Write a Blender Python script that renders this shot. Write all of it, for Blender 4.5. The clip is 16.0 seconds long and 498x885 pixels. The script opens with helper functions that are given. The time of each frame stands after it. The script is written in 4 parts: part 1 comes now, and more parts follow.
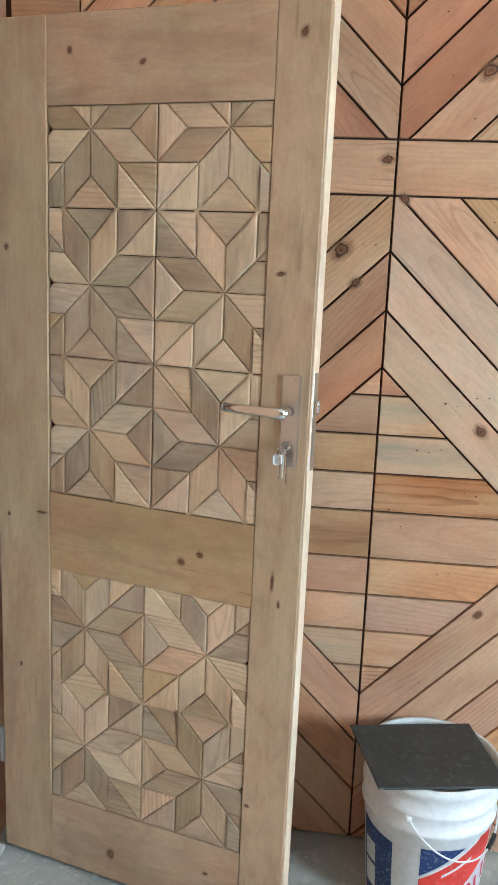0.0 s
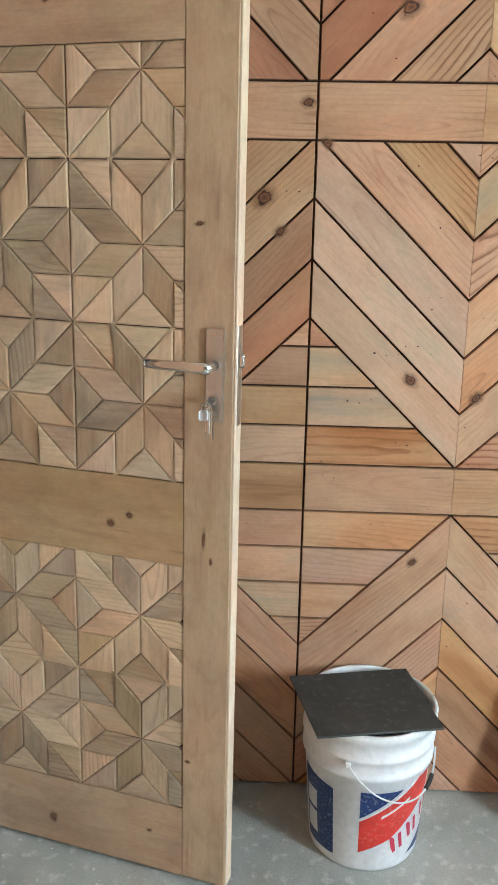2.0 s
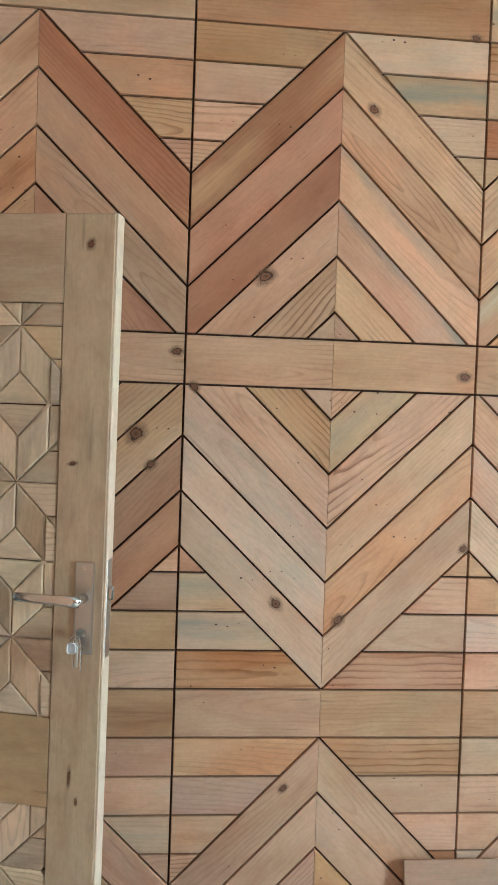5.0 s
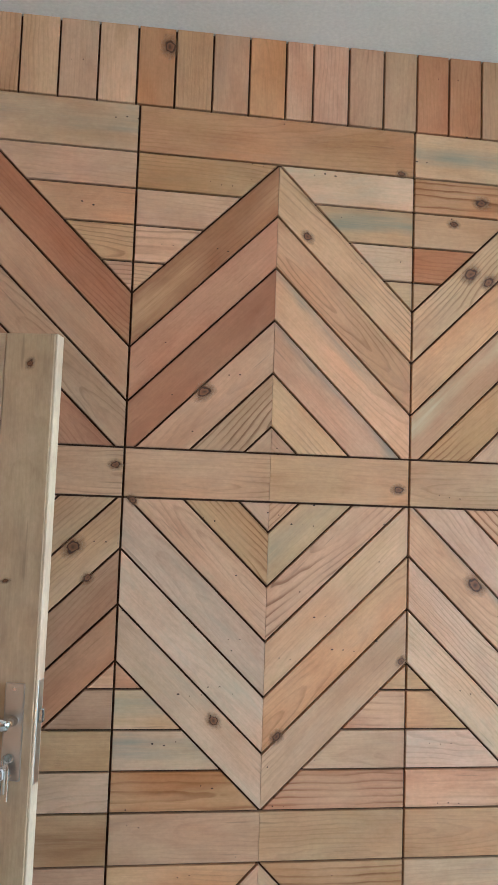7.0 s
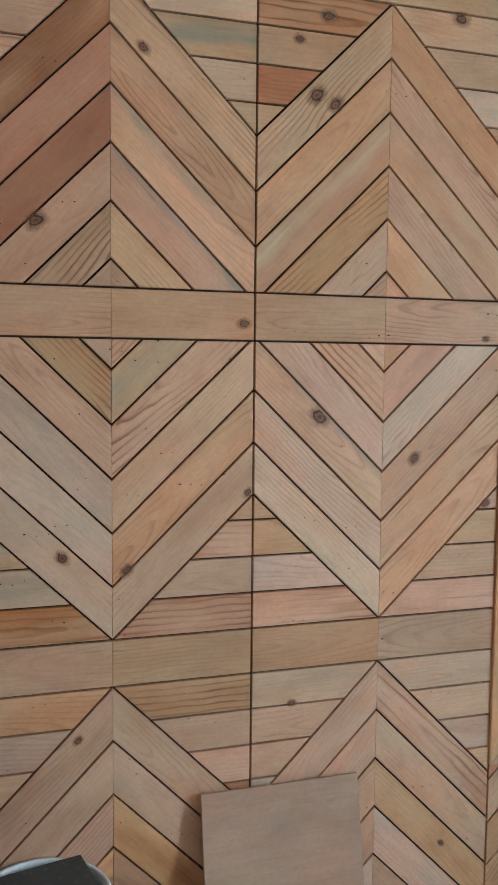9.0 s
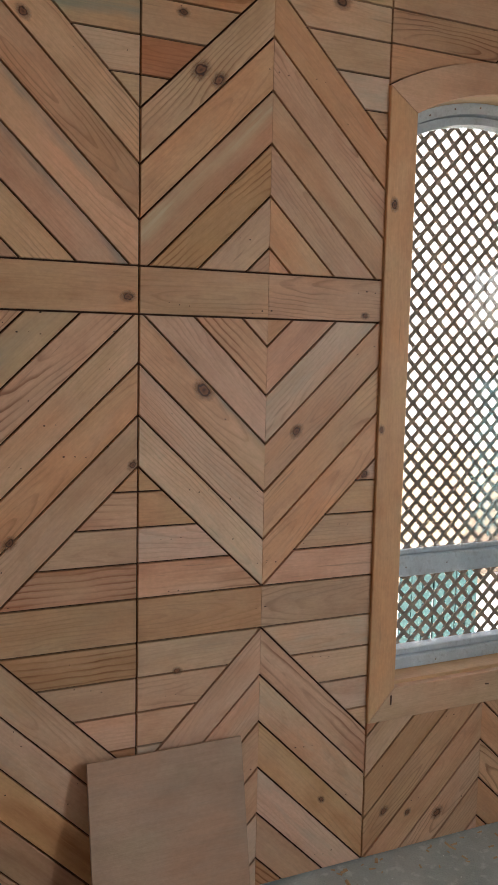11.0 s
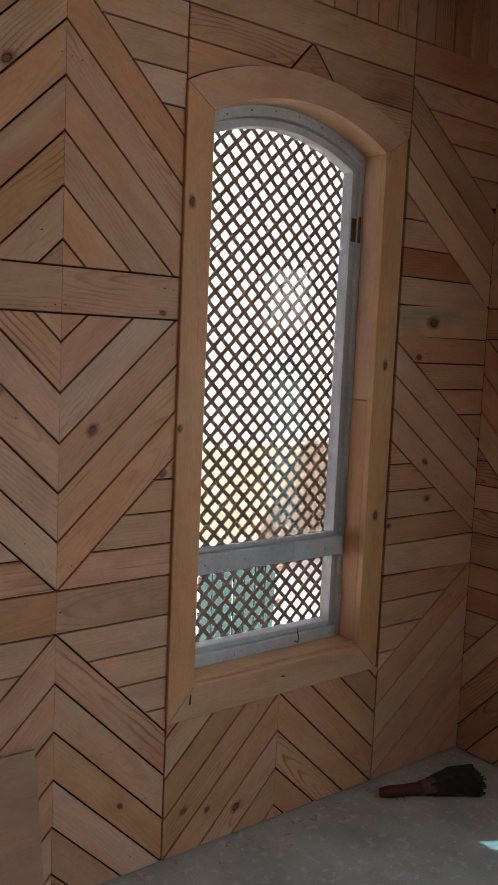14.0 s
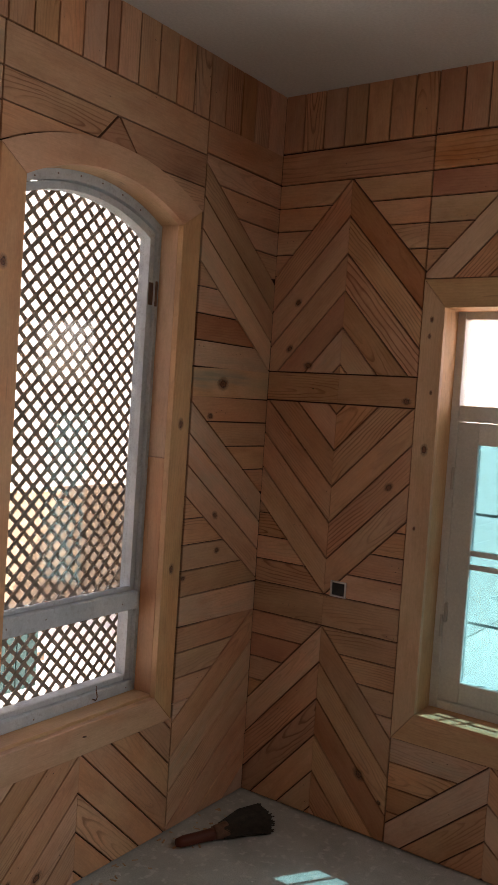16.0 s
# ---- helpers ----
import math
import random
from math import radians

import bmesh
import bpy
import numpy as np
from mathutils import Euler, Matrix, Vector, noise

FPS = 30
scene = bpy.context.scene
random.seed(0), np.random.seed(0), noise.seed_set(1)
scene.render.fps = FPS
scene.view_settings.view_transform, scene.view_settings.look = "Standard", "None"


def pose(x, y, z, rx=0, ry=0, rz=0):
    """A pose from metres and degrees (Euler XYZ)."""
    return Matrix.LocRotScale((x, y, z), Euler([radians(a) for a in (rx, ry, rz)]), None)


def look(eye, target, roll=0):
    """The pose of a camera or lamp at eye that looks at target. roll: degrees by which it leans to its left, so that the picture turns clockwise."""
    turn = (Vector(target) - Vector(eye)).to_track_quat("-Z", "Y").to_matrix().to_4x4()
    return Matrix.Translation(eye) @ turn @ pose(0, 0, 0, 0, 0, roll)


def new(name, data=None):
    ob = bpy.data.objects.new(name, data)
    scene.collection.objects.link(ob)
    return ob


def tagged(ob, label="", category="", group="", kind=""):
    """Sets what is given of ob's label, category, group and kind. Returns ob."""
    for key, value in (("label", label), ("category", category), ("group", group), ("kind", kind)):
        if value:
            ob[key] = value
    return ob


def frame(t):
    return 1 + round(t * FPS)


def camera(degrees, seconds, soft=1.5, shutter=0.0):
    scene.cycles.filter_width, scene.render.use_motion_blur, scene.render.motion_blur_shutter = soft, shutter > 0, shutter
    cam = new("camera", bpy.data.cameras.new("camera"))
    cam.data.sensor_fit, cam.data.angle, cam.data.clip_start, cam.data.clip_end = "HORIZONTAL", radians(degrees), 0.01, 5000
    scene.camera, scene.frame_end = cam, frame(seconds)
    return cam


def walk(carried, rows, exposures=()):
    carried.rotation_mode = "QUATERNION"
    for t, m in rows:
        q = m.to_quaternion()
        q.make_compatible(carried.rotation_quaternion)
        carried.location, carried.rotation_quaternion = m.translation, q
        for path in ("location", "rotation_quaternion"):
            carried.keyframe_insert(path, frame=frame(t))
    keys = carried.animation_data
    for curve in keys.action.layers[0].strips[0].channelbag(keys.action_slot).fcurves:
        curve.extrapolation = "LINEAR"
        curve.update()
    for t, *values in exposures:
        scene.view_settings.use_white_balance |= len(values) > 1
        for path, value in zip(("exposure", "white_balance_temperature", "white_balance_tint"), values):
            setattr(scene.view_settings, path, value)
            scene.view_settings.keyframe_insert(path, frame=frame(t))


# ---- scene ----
cam = camera(32.6, 16.0, soft=0.9)
PATH = [
    (0, (-0.088, -2.171, 1.61), (-0.302, -0.228, 1.188), 2.2),
    (0.5, (-0.086, -2.138, 1.583), (-0.293, -0.236, 1.001), 1.6),
    (1, (-0.079, -2.122, 1.579), (-0.255, -0.23, 0.953), 1.4),
    (1.5, (-0.061, -2.125, 1.589), (-0.195, -0.22, 0.995), 1.2),
    (2, (-0.049, -2.133, 1.606), (-0.133, -0.205, 1.083), 1.1),
    (2.5, (-0.045, -2.143, 1.618), (-0.082, -0.196, 1.161), 1.0),
    (3, (-0.04, -2.152, 1.632), (-0.014, -0.191, 1.238), 1.3),
    (3.5, (-0.03, -2.162, 1.647), (0.063, -0.19, 1.327), 1.5),
    (4, (-0.029, -2.18, 1.66), (0.101, -0.199, 1.421), 1.6),
    (6.5, (-0.018, -2.242, 1.731), (0.24, -0.264, 1.881), 2.2),
    (7, (-0.003, -2.244, 1.732), (0.291, -0.274, 1.905), 1.9),
    (7.5, (0.019, -2.24, 1.726), (0.4, -0.28, 1.836), 1.3),
    (8, (0.038, -2.231, 1.706), (0.506, -0.286, 1.713), 0.6),
    (8.5, (0.058, -2.215, 1.701), (0.593, -0.29, 1.6), 0.6),
    (10.8, (0.096, -2.245, 1.683), (0.89, -0.427, 1.43), 1.0),
    (11, (0.092, -2.261, 1.688), (0.913, -0.45, 1.466), 1.2),
    (11.5, (0.071, -2.286, 1.701), (0.972, -0.504, 1.584), 1.7),
    (12, (0.072, -2.318, 1.717), (1.039, -0.568, 1.691), 2.4),
    (12.5, (0.061, -2.334, 1.722), (1.13, -0.644, 1.736), 2.7),
    (13, (0.071, -2.32, 1.726), (1.191, -0.663, 1.719), 2.8),
    (13.5, (0.077, -2.291, 1.71), (1.254, -0.678, 1.593), 2.7),
    (14, (0.13, -2.225, 1.701), (1.345, -0.652, 1.478), 2.5),
    (14.5, (0.164, -2.142, 1.706), (1.488, -0.672, 1.411), 3.0),
    (15, (0.058, -2.077, 1.729), (1.57, -0.791, 1.481), 3.1),
    (15.5, (-0.012, -2.071, 1.753), (1.596, -0.891, 1.607), 3.7),
    (16, (-0.084, -2.116, 1.759), (1.554, -0.972, 1.663), 3.8),
]
EXPOSURES = [(0, 3.95, 5450, 0), (1.5, 3.87, 5770, 1), (3, 3.73, 5690, 0), (4, 3.67, 5530, -3), (7, 3.54, 5320, 0), (8.5, 3.32, 5220, -1),
             (11, 2.43, 6150, 9), (12.5, 2.16, 6150, 10), (14, 1.73, 6250, 15), (15, 1.53, 6300, 14), (16, 1.85, 6840, 20)]
walk(cam, [(t, look(eye, target, roll)) for t, eye, target, roll in PATH], EXPOSURES)

# ---- daylight ----
SUN_WAY = Vector((-0.26, 0.163, -0.434)).normalized()
world = bpy.data.worlds.new("daylight")
scene.world = world
world.use_nodes = True
sky = world.node_tree.nodes.new("ShaderNodeTexSky")
sky.sky_type, sky.sun_disc = "NISHITA", False
sky.air_density, sky.dust_density = 0.7, 4.0
sky.sun_elevation = math.asin(-SUN_WAY.z)
sky.sun_rotation = math.atan2(-SUN_WAY.x, -SUN_WAY.y)
world.node_tree.links.new(sky.outputs[0], world.node_tree.nodes["Background"].inputs[0])
world.node_tree.nodes["Background"].inputs[1].default_value = 0.15
sun = new("sun", bpy.data.lights.new("sun", "SUN"))
sun.data.energy, sun.data.angle, sun.data.color = 5.0, radians(0.5), (1.0, 0.94, 0.86)
sun.matrix_world = look((6, -6, 8), Vector((6, -6, 8)) + SUN_WAY)


def fill_light(name, eye, target, sx, sz, watts):
    """A fill lamp in an added, unseen side opening, standing in for the sky's light."""
    lamp = new(name, bpy.data.lights.new(name, "AREA"))
    lamp.data.shape, lamp.data.size, lamp.data.size_y = "RECTANGLE", sx, sz
    lamp.data.energy, lamp.data.color = watts, (0.86, 0.97, 1.0)
    lamp.matrix_world = look(eye, target)
    return lamp


fill_light("fill_light_east", (3.21, -2.60, 1.62), (0.0, -2.60, 0.30), 0.88, 1.36, 10)

# ---- materials ----
def nodes_of(name):
    m = bpy.data.materials.new(name)
    m.use_nodes = True
    return m, m.node_tree.nodes, m.node_tree.links, m.node_tree.nodes["Principled BSDF"]


def ramp(nd, stops):
    r = nd.new("ShaderNodeValToRGB")
    e = r.color_ramp.elements
    while len(e) < len(stops):
        e.new(0.5)
    for el, (p, c) in zip(e, stops):
        el.position = p
        el.color = (*c, 1) if len(c) == 3 else c
    return r


def mixer(nd, lk, fac, a, b, mode="MIX"):
    m = nd.new("ShaderNodeMix")
    m.data_type, m.blend_type = "RGBA", mode
    for socket, value in ((m.inputs[0], fac), (m.inputs[6], a), (m.inputs[7], b)):
        if isinstance(value, bpy.types.NodeSocket):
            lk.new(value, socket)
        elif isinstance(value, (int, float)):
            socket.default_value = value
        else:
            socket.default_value = (*value, 1)
    return m.outputs[2]


def math_node(nd, lk, op, a, b=0.0):
    m = nd.new("ShaderNodeMath")
    m.operation = op
    for socket, value in ((m.inputs[0], a), (m.inputs[1], b)):
        if isinstance(value, bpy.types.NodeSocket):
            lk.new(value, socket)
        else:
            socket.default_value = value
    return m.outputs[0]


def wood(name, light, dark, stain=(0.3, 0.29, 0.25), stain_amount=0.0, rough=0.55, spread=0.3, figure=0.4, sure=0.2, rings=0.011, slope=0.10, heart=None, heart_amount=0.0, heart_at=0.0, heart_wide=0.03):
    """Softwood boards: grain runs along local x, each board differs by its random number."""
    m, nd, lk, bsdf = nodes_of(name)
    tc = nd.new("ShaderNodeTexCoord")
    info = nd.new("ShaderNodeObjectInfo")
    rnd = info.outputs["Random"]
    second = math_node(nd, lk, "FRACT", math_node(nd, lk, "MULTIPLY", rnd, 17.31))
    third = math_node(nd, lk, "FRACT", math_node(nd, lk, "MULTIPLY", rnd, 71.73))
    fourth = math_node(nd, lk, "FRACT", math_node(nd, lk, "MULTIPLY", rnd, 233.9))
    shift = nd.new("ShaderNodeVectorMath")
    shift.operation = "MULTIPLY_ADD"
    lk.new(rnd, shift.inputs[0])
    shift.inputs[1].default_value = (37.0, 53.0, 19.0)
    lk.new(tc.outputs["Object"], shift.inputs[2])
    p = shift.outputs[0]
    axis = nd.new("ShaderNodeSeparateXYZ")
    lk.new(tc.outputs["Object"], axis.inputs[0])

    def mapped(sx, sy, sz):
        mp = nd.new("ShaderNodeMapping")
        mp.inputs["Scale"].default_value = (sx, sy, sz)
        lk.new(p, mp.inputs[0])
        return mp.outputs[0]

    def noise_tex(vec, scale, detail=4.0, rough_=0.6, distort=0.0):
        n = nd.new("ShaderNodeTexNoise")
        n.inputs["Scale"].default_value, n.inputs["Detail"].default_value = scale, detail
        n.inputs["Roughness"].default_value, n.inputs["Distortion"].default_value = rough_, distort
        lk.new(vec, n.inputs["Vector"])
        return n.outputs[0]

    def centred(value, size):
        return math_node(nd, lk, "MULTIPLY", math_node(nd, lk, "SUBTRACT", value, 0.5), size)

    broad = noise_tex(mapped(1.6, 6.0, 6.0), 1.6, 3, 0.55, 0.4)
    blotch = noise_tex(mapped(5.0, 9.0, 9.0), 1.6, 5, 0.65)
    fibre = noise_tex(mapped(9.0, 230.0, 230.0), 1.0, 3, 0.6)
    mottle = noise_tex(mapped(70.0, 120.0, 120.0), 1.0, 3, 0.65)
    # growth rings cut lengthwise: long pointed arches round a heart of the board's own
    along = math_node(nd, lk, "MULTIPLY", math_node(nd, lk, "ADD", axis.outputs[0], centred(second, 0.9)), slope)
    across = math_node(nd, lk, "ADD", axis.outputs[1], centred(third, 0.16))
    arch = math_node(nd, lk, "SQRT", math_node(nd, lk, "ADD", math_node(nd, lk, "MULTIPLY", along, along), math_node(nd, lk, "MULTIPLY", across, across)))
    wavy = math_node(nd, lk, "ADD", arch, math_node(nd, lk, "ADD", centred(noise_tex(mapped(5.0, 12.0, 12.0), 1.0, 2, 0.5), 0.022), centred(noise_tex(mapped(16.0, 40.0, 40.0), 1.0, 2, 0.5), 0.005)))
    saw = math_node(nd, lk, "FRACT", math_node(nd, lk, "DIVIDE", wavy, rings))
    late = ramp(nd, [(0.0, (0.12, 0.12, 0.12)), (0.30, (0, 0, 0)), (0.62, (0.1, 0.1, 0.1)), (0.86, (1, 1, 1)), (0.95, (0.9, 0.9, 0.9)), (1.0, (0.12, 0.12, 0.12))])
    lk.new(saw, late.inputs[0])
    patchy = ramp(nd, [(0.40, (0.12, 0.12, 0.12)), (0.62, (1, 1, 1))])
    lk.new(noise_tex(mapped(2.4, 7.0, 7.0), 1.3, 2, 0.5), patchy.inputs[0])
    strong = math_node(nd, lk, "ADD", math_node(nd, lk, "MULTIPLY", math_node(nd, lk, "POWER", fourth, 2.0), 1.0 - sure), sure)
    grain = math_node(nd, lk, "MULTIPLY", math_node(nd, lk, "MULTIPLY", late.outputs[0], patchy.outputs[0]), math_node(nd, lk, "MULTIPLY", strong, figure))
    grain.node.use_clamp = True

    tone = ramp(nd, [(0.30, dark), (0.5, tuple(0.3 * a + 0.7 * b for a, b in zip(dark, light))), (0.68, light)])
    lk.new(broad, tone.inputs[0])
    col = tone.outputs[0]
    tint = ramp(nd, [(0.34, (1.04, 0.97, 0.93)), (0.5, (1, 1, 1)), (0.66, (0.97, 1.01, 0.98))])
    lk.new(noise_tex(mapped(3.0, 5.0, 5.0), 1.1, 2, 0.5), tint.inputs[0])
    col = mixer(nd, lk, 0.9, col, tint.outputs[0], "MULTIPLY")
    col = mixer(nd, lk, math_node(nd, lk, "MULTIPLY", grain, 0.9), col, tuple(0.58 * c * k for c, k in zip(dark, (0.95, 0.82, 0.72))))
    bl = ramp(nd, [(0.3, (0.88, 0.85, 0.83)), (0.5, (1, 1, 1)), (0.7, (1.05, 1.05, 1.04))])
    lk.new(blotch, bl.inputs[0])
    col = mixer(nd, lk, 0.8, col, bl.outputs[0], "MULTIPLY")
    f = ramp(nd, [(0.3, (0.90, 0.88, 0.86)), (0.65, (1.04, 1.04, 1.04))])
    lk.new(fibre, f.inputs[0])
    col = mixer(nd, lk, 0.6, col, f.outputs[0], "MULTIPLY")
    mo = ramp(nd, [(0.3, (0.93, 0.92, 0.91)), (0.65, (1.04, 1.04, 1.04))])
    lk.new(mottle, mo.inputs[0])
    col = mixer(nd, lk, 0.9, col, mo.outputs[0], "MULTIPLY")
    # a few thin dark streaks and pitch marks
    dash = ramp(nd, [(0.70, (0, 0, 0)), (0.76, (1, 1, 1))])
    lk.new(noise_tex(mapped(4.5, 75.0, 75.0), 1.0, 2, 0.5), dash.inputs[0])
    col = mixer(nd, lk, math_node(nd, lk, "MULTIPLY", dash.outputs[0], 0.45), col, tuple(0.5 * c for c in dark))
    if heart:
        # one long streak of another colour, wandering along the board
        wander = centred(noise_tex(mapped(3.0, 6.0, 6.0), 1.2, 3, 0.6), 0.09)
        off = math_node(nd, lk, "ABSOLUTE", math_node(nd, lk, "ADD", math_node(nd, lk, "ADD", axis.outputs[1], wander), -heart_at))
        wide = math_node(nd, lk, "MULTIPLY", noise_tex(mapped(4.0, 40.0, 40.0), 1.0, 3, 0.6), heart_wide * 1.5)
        hr = ramp(nd, [(0.30, (1, 1, 1)), (0.80, (0, 0, 0))])
        lk.new(math_node(nd, lk, "ADD", math_node(nd, lk, "MULTIPLY", math_node(nd, lk, "SUBTRACT", off, wide), 14.0), 0.5), hr.inputs[0])
        lines = ramp(nd, [(0.34, (0.35, 0.35, 0.35)), (0.6, (1, 1, 1))])
        lk.new(noise_tex(mapped(2.6, 55.0, 55.0), 1.0, 4, 0.7, 0.3), lines.inputs[0])
        ends = ramp(nd, [(0.36, (0.1, 0.1, 0.1)), (0.58, (1, 1, 1))])
        lk.new(noise_tex(mapped(3.2, 3.0, 3.0), 1.0, 2, 0.5), ends.inputs[0])
        broken = math_node(nd, lk, "MULTIPLY", math_node(nd, lk, "MULTIPLY", lines.outputs[0], ends.outputs[0]), heart_amount)
        col = mixer(nd, lk, math_node(nd, lk, "MULTIPLY", hr.outputs[0], broken), col, heart)
    if stain_amount:
        st = ramp(nd, [(0.50, (0, 0, 0)), (0.72, (1, 1, 1))])
        lk.new(noise_tex(mapped(3.0, 12.0, 12.0), 1.3, 5, 0.65, 0.3), st.inputs[0])
        col = mixer(nd, lk, math_node(nd, lk, "MULTIPLY", st.outputs[0], stain_amount), col, stain)
    hue = nd.new("ShaderNodeHueSaturation")
    lk.new(math_node(nd, lk, "ADD", math_node(nd, lk, "MULTIPLY", rnd, spread), 1.0 - spread / 2), hue.inputs["Value"])
    lk.new(math_node(nd, lk, "ADD", math_node(nd, lk, "MULTIPLY", second, 0.2), 1.0), hue.inputs["Saturation"])
    lk.new(math_node(nd, lk, "ADD", math_node(nd, lk, "MULTIPLY", third, 0.012), 0.488), hue.inputs["Hue"])
    lk.new(col, hue.inputs["Color"])
    lk.new(hue.outputs[0], bsdf.inputs["Base Color"])
    lk.new(math_node(nd, lk, "ADD", math_node(nd, lk, "MULTIPLY", blotch, 0.22), rough - 0.1), bsdf.inputs["Roughness"])
    bsdf.inputs["Specular IOR Level"].default_value = 0.35
    bump = nd.new("ShaderNodeBump")
    bump.inputs["Strength"].default_value, bump.inputs["Distance"].default_value = 0.3, 0.0012
    lk.new(math_node(nd, lk, "SUBTRACT", math_node(nd, lk, "ADD", fibre, mottle), math_node(nd, lk, "MULTIPLY", grain, 0.7)), bump.inputs["Height"])
    lk.new(bump.outputs[0], bsdf.inputs["Normal"])
    return m


def rough_surface(name, a, b, scale, rough=0.8, bump_d=0.002, fine_scale=90.0, speck=None, speck_amount=0.0):
    """Plaster, concrete, paint, plastic: two tones at two sizes, with relief."""
    m, nd, lk, bsdf = nodes_of(name)
    tc = nd.new("ShaderNodeTexCoord")
    big, small = nd.new("ShaderNodeTexNoise"), nd.new("ShaderNodeTexNoise")
    for n, sc, d in ((big, scale, 6.0), (small, fine_scale, 4.0)):
        n.inputs["Scale"].default_value, n.inputs["Detail"].default_value = sc, d
        n.inputs["Roughness"].default_value = 0.62
        lk.new(tc.outputs["Object"], n.inputs["Vector"])
    r = ramp(nd, [(0.3, a), (0.7, b)])
    lk.new(big.outputs[0], r.inputs[0])
    g = ramp(nd, [(0.3, (0.86, 0.86, 0.86)), (0.7, (1.08, 1.08, 1.08))])
    lk.new(small.outputs[0], g.inputs[0])
    col = mixer(nd, lk, 0.7, r.outputs[0], g.outputs[0], "MULTIPLY")
    if speck:
        n = nd.new("ShaderNodeTexNoise")
        n.inputs["Scale"].default_value, n.inputs["Detail"].default_value = scale * 7, 5.0
        lk.new(tc.outputs["Object"], n.inputs["Vector"])
        t = ramp(nd, [(0.56, (0, 0, 0)), (0.66, (1, 1, 1))])
        lk.new(n.outputs[0], t.inputs[0])
        col = mixer(nd, lk, math_node(nd, lk, "MULTIPLY", t.outputs[0], speck_amount), col, speck)
    lk.new(col, bsdf.inputs["Base Color"])
    rr = math_node(nd, lk, "ADD", math_node(nd, lk, "MULTIPLY", small.outputs[0], 0.2), rough - 0.1)
    lk.new(rr, bsdf.inputs["Roughness"])
    bump = nd.new("ShaderNodeBump")
    bump.inputs["Strength"].default_value, bump.inputs["Distance"].default_value = 0.5, bump_d
    lk.new(math_node(nd, lk, "ADD", small.outputs[0], big.outputs[0]), bump.inputs["Height"])
    lk.new(bump.outputs[0], bsdf.inputs["Normal"])
    return m


def metal(name, colour, rough=0.3):
    m, nd, lk, bsdf = nodes_of(name)
    n = nd.new("ShaderNodeTexNoise")
    n.inputs["Scale"].default_value, n.inputs["Detail"].default_value = 60.0, 4.0
    r = ramp(nd, [(0.3, tuple(0.8 * c for c in colour)), (0.7, colour)])
    lk.new(n.outputs[0], r.inputs[0])
    lk.new(r.outputs[0], bsdf.inputs["Base Color"])
    bsdf.inputs["Metallic"].default_value = 1.0
    lk.new(math_node(nd, lk, "ADD", math_node(nd, lk, "MULTIPLY", n.outputs[0], 0.2), rough - 0.1), bsdf.inputs["Roughness"])
    return m


def clear_glass(name, tint):
    """Thin window glass: tinted see-through, with a gloss that grows at a slant."""
    m, nd, lk, bsdf = nodes_of(name)
    see, gloss, mix, slant = nd.new("ShaderNodeBsdfTransparent"), nd.new("ShaderNodeBsdfGlossy"), nd.new("ShaderNodeMixShader"), nd.new("ShaderNodeLayerWeight")
    see.inputs[0].default_value = (*tint, 1)
    gloss.inputs["Roughness"].default_value = 0.01
    slant.inputs["Blend"].default_value = 0.5
    fac = math_node(nd, lk, "ADD", math_node(nd, lk, "MULTIPLY", math_node(nd, lk, "POWER", slant.outputs["Facing"], 3.5), 0.5), 0.075)
    lk.new(fac, mix.inputs[0])
    lk.new(see.outputs[0], mix.inputs[1])
    lk.new(gloss.outputs[0], mix.inputs[2])
    lk.new(mix.outputs[0], nd["Material Output"].inputs["Surface"])
    return m


PINE = wood("pine_pink", (0.66, 0.435, 0.285), (0.55, 0.335, 0.205), stain_amount=0.12, figure=0.75, spread=0.20)
PINE_RED = wood("pine_red", (0.53, 0.305, 0.18), (0.42, 0.215, 0.12), figure=0.5, spread=0.18)
PINE_DARK = wood("pine_dark_red", (0.46, 0.235, 0.125), (0.34, 0.15, 0.072), figure=0.4, spread=0.1)
PINE_PALE = wood("pine_pale", (0.70, 0.50, 0.355), (0.60, 0.395, 0.26), stain=(0.44, 0.40, 0.30), stain_amount=0.4, figure=0.45, spread=0.18)
PINE_GOLD = wood("pine_gold", (0.60, 0.395, 0.245), (0.49, 0.30, 0.17), stain_amount=0.12, figure=0.9, spread=0.2)
PINE_FIGURED = wood("pine_figured", (0.65, 0.42, 0.26), (0.53, 0.315, 0.18), stain_amount=0.1, figure=1.25, sure=0.8, rings=0.013, slope=0.13)
PINE_STRIPED = wood("pine_striped", (0.66, 0.43, 0.275), (0.50, 0.27, 0.15), figure=1.1, sure=0.8, rings=0.019, slope=0.035)
PINE_BLUE = wood("pine_blue_stained", (0.67, 0.47, 0.31), (0.55, 0.36, 0.22), stain_amount=0.1, figure=0.2, heart=(0.27, 0.28, 0.22), heart_amount=0.75, heart_at=0.012)
PINE_EDGE_BLUE = wood("pine_blue_edge", (0.68, 0.46, 0.31), (0.57, 0.36, 0.225), figure=0.5, heart=(0.22, 0.23, 0.19), heart_amount=0.9, heart_at=0.048, heart_wide=0.008)
PINE_EDGE_PALE = wood("pine_pale_edge", (0.62, 0.40, 0.25), (0.50, 0.30, 0.175), figure=0.5, heart=(0.66, 0.55, 0.36), heart_amount=0.9, heart_at=0.035, heart_wide=0.02)
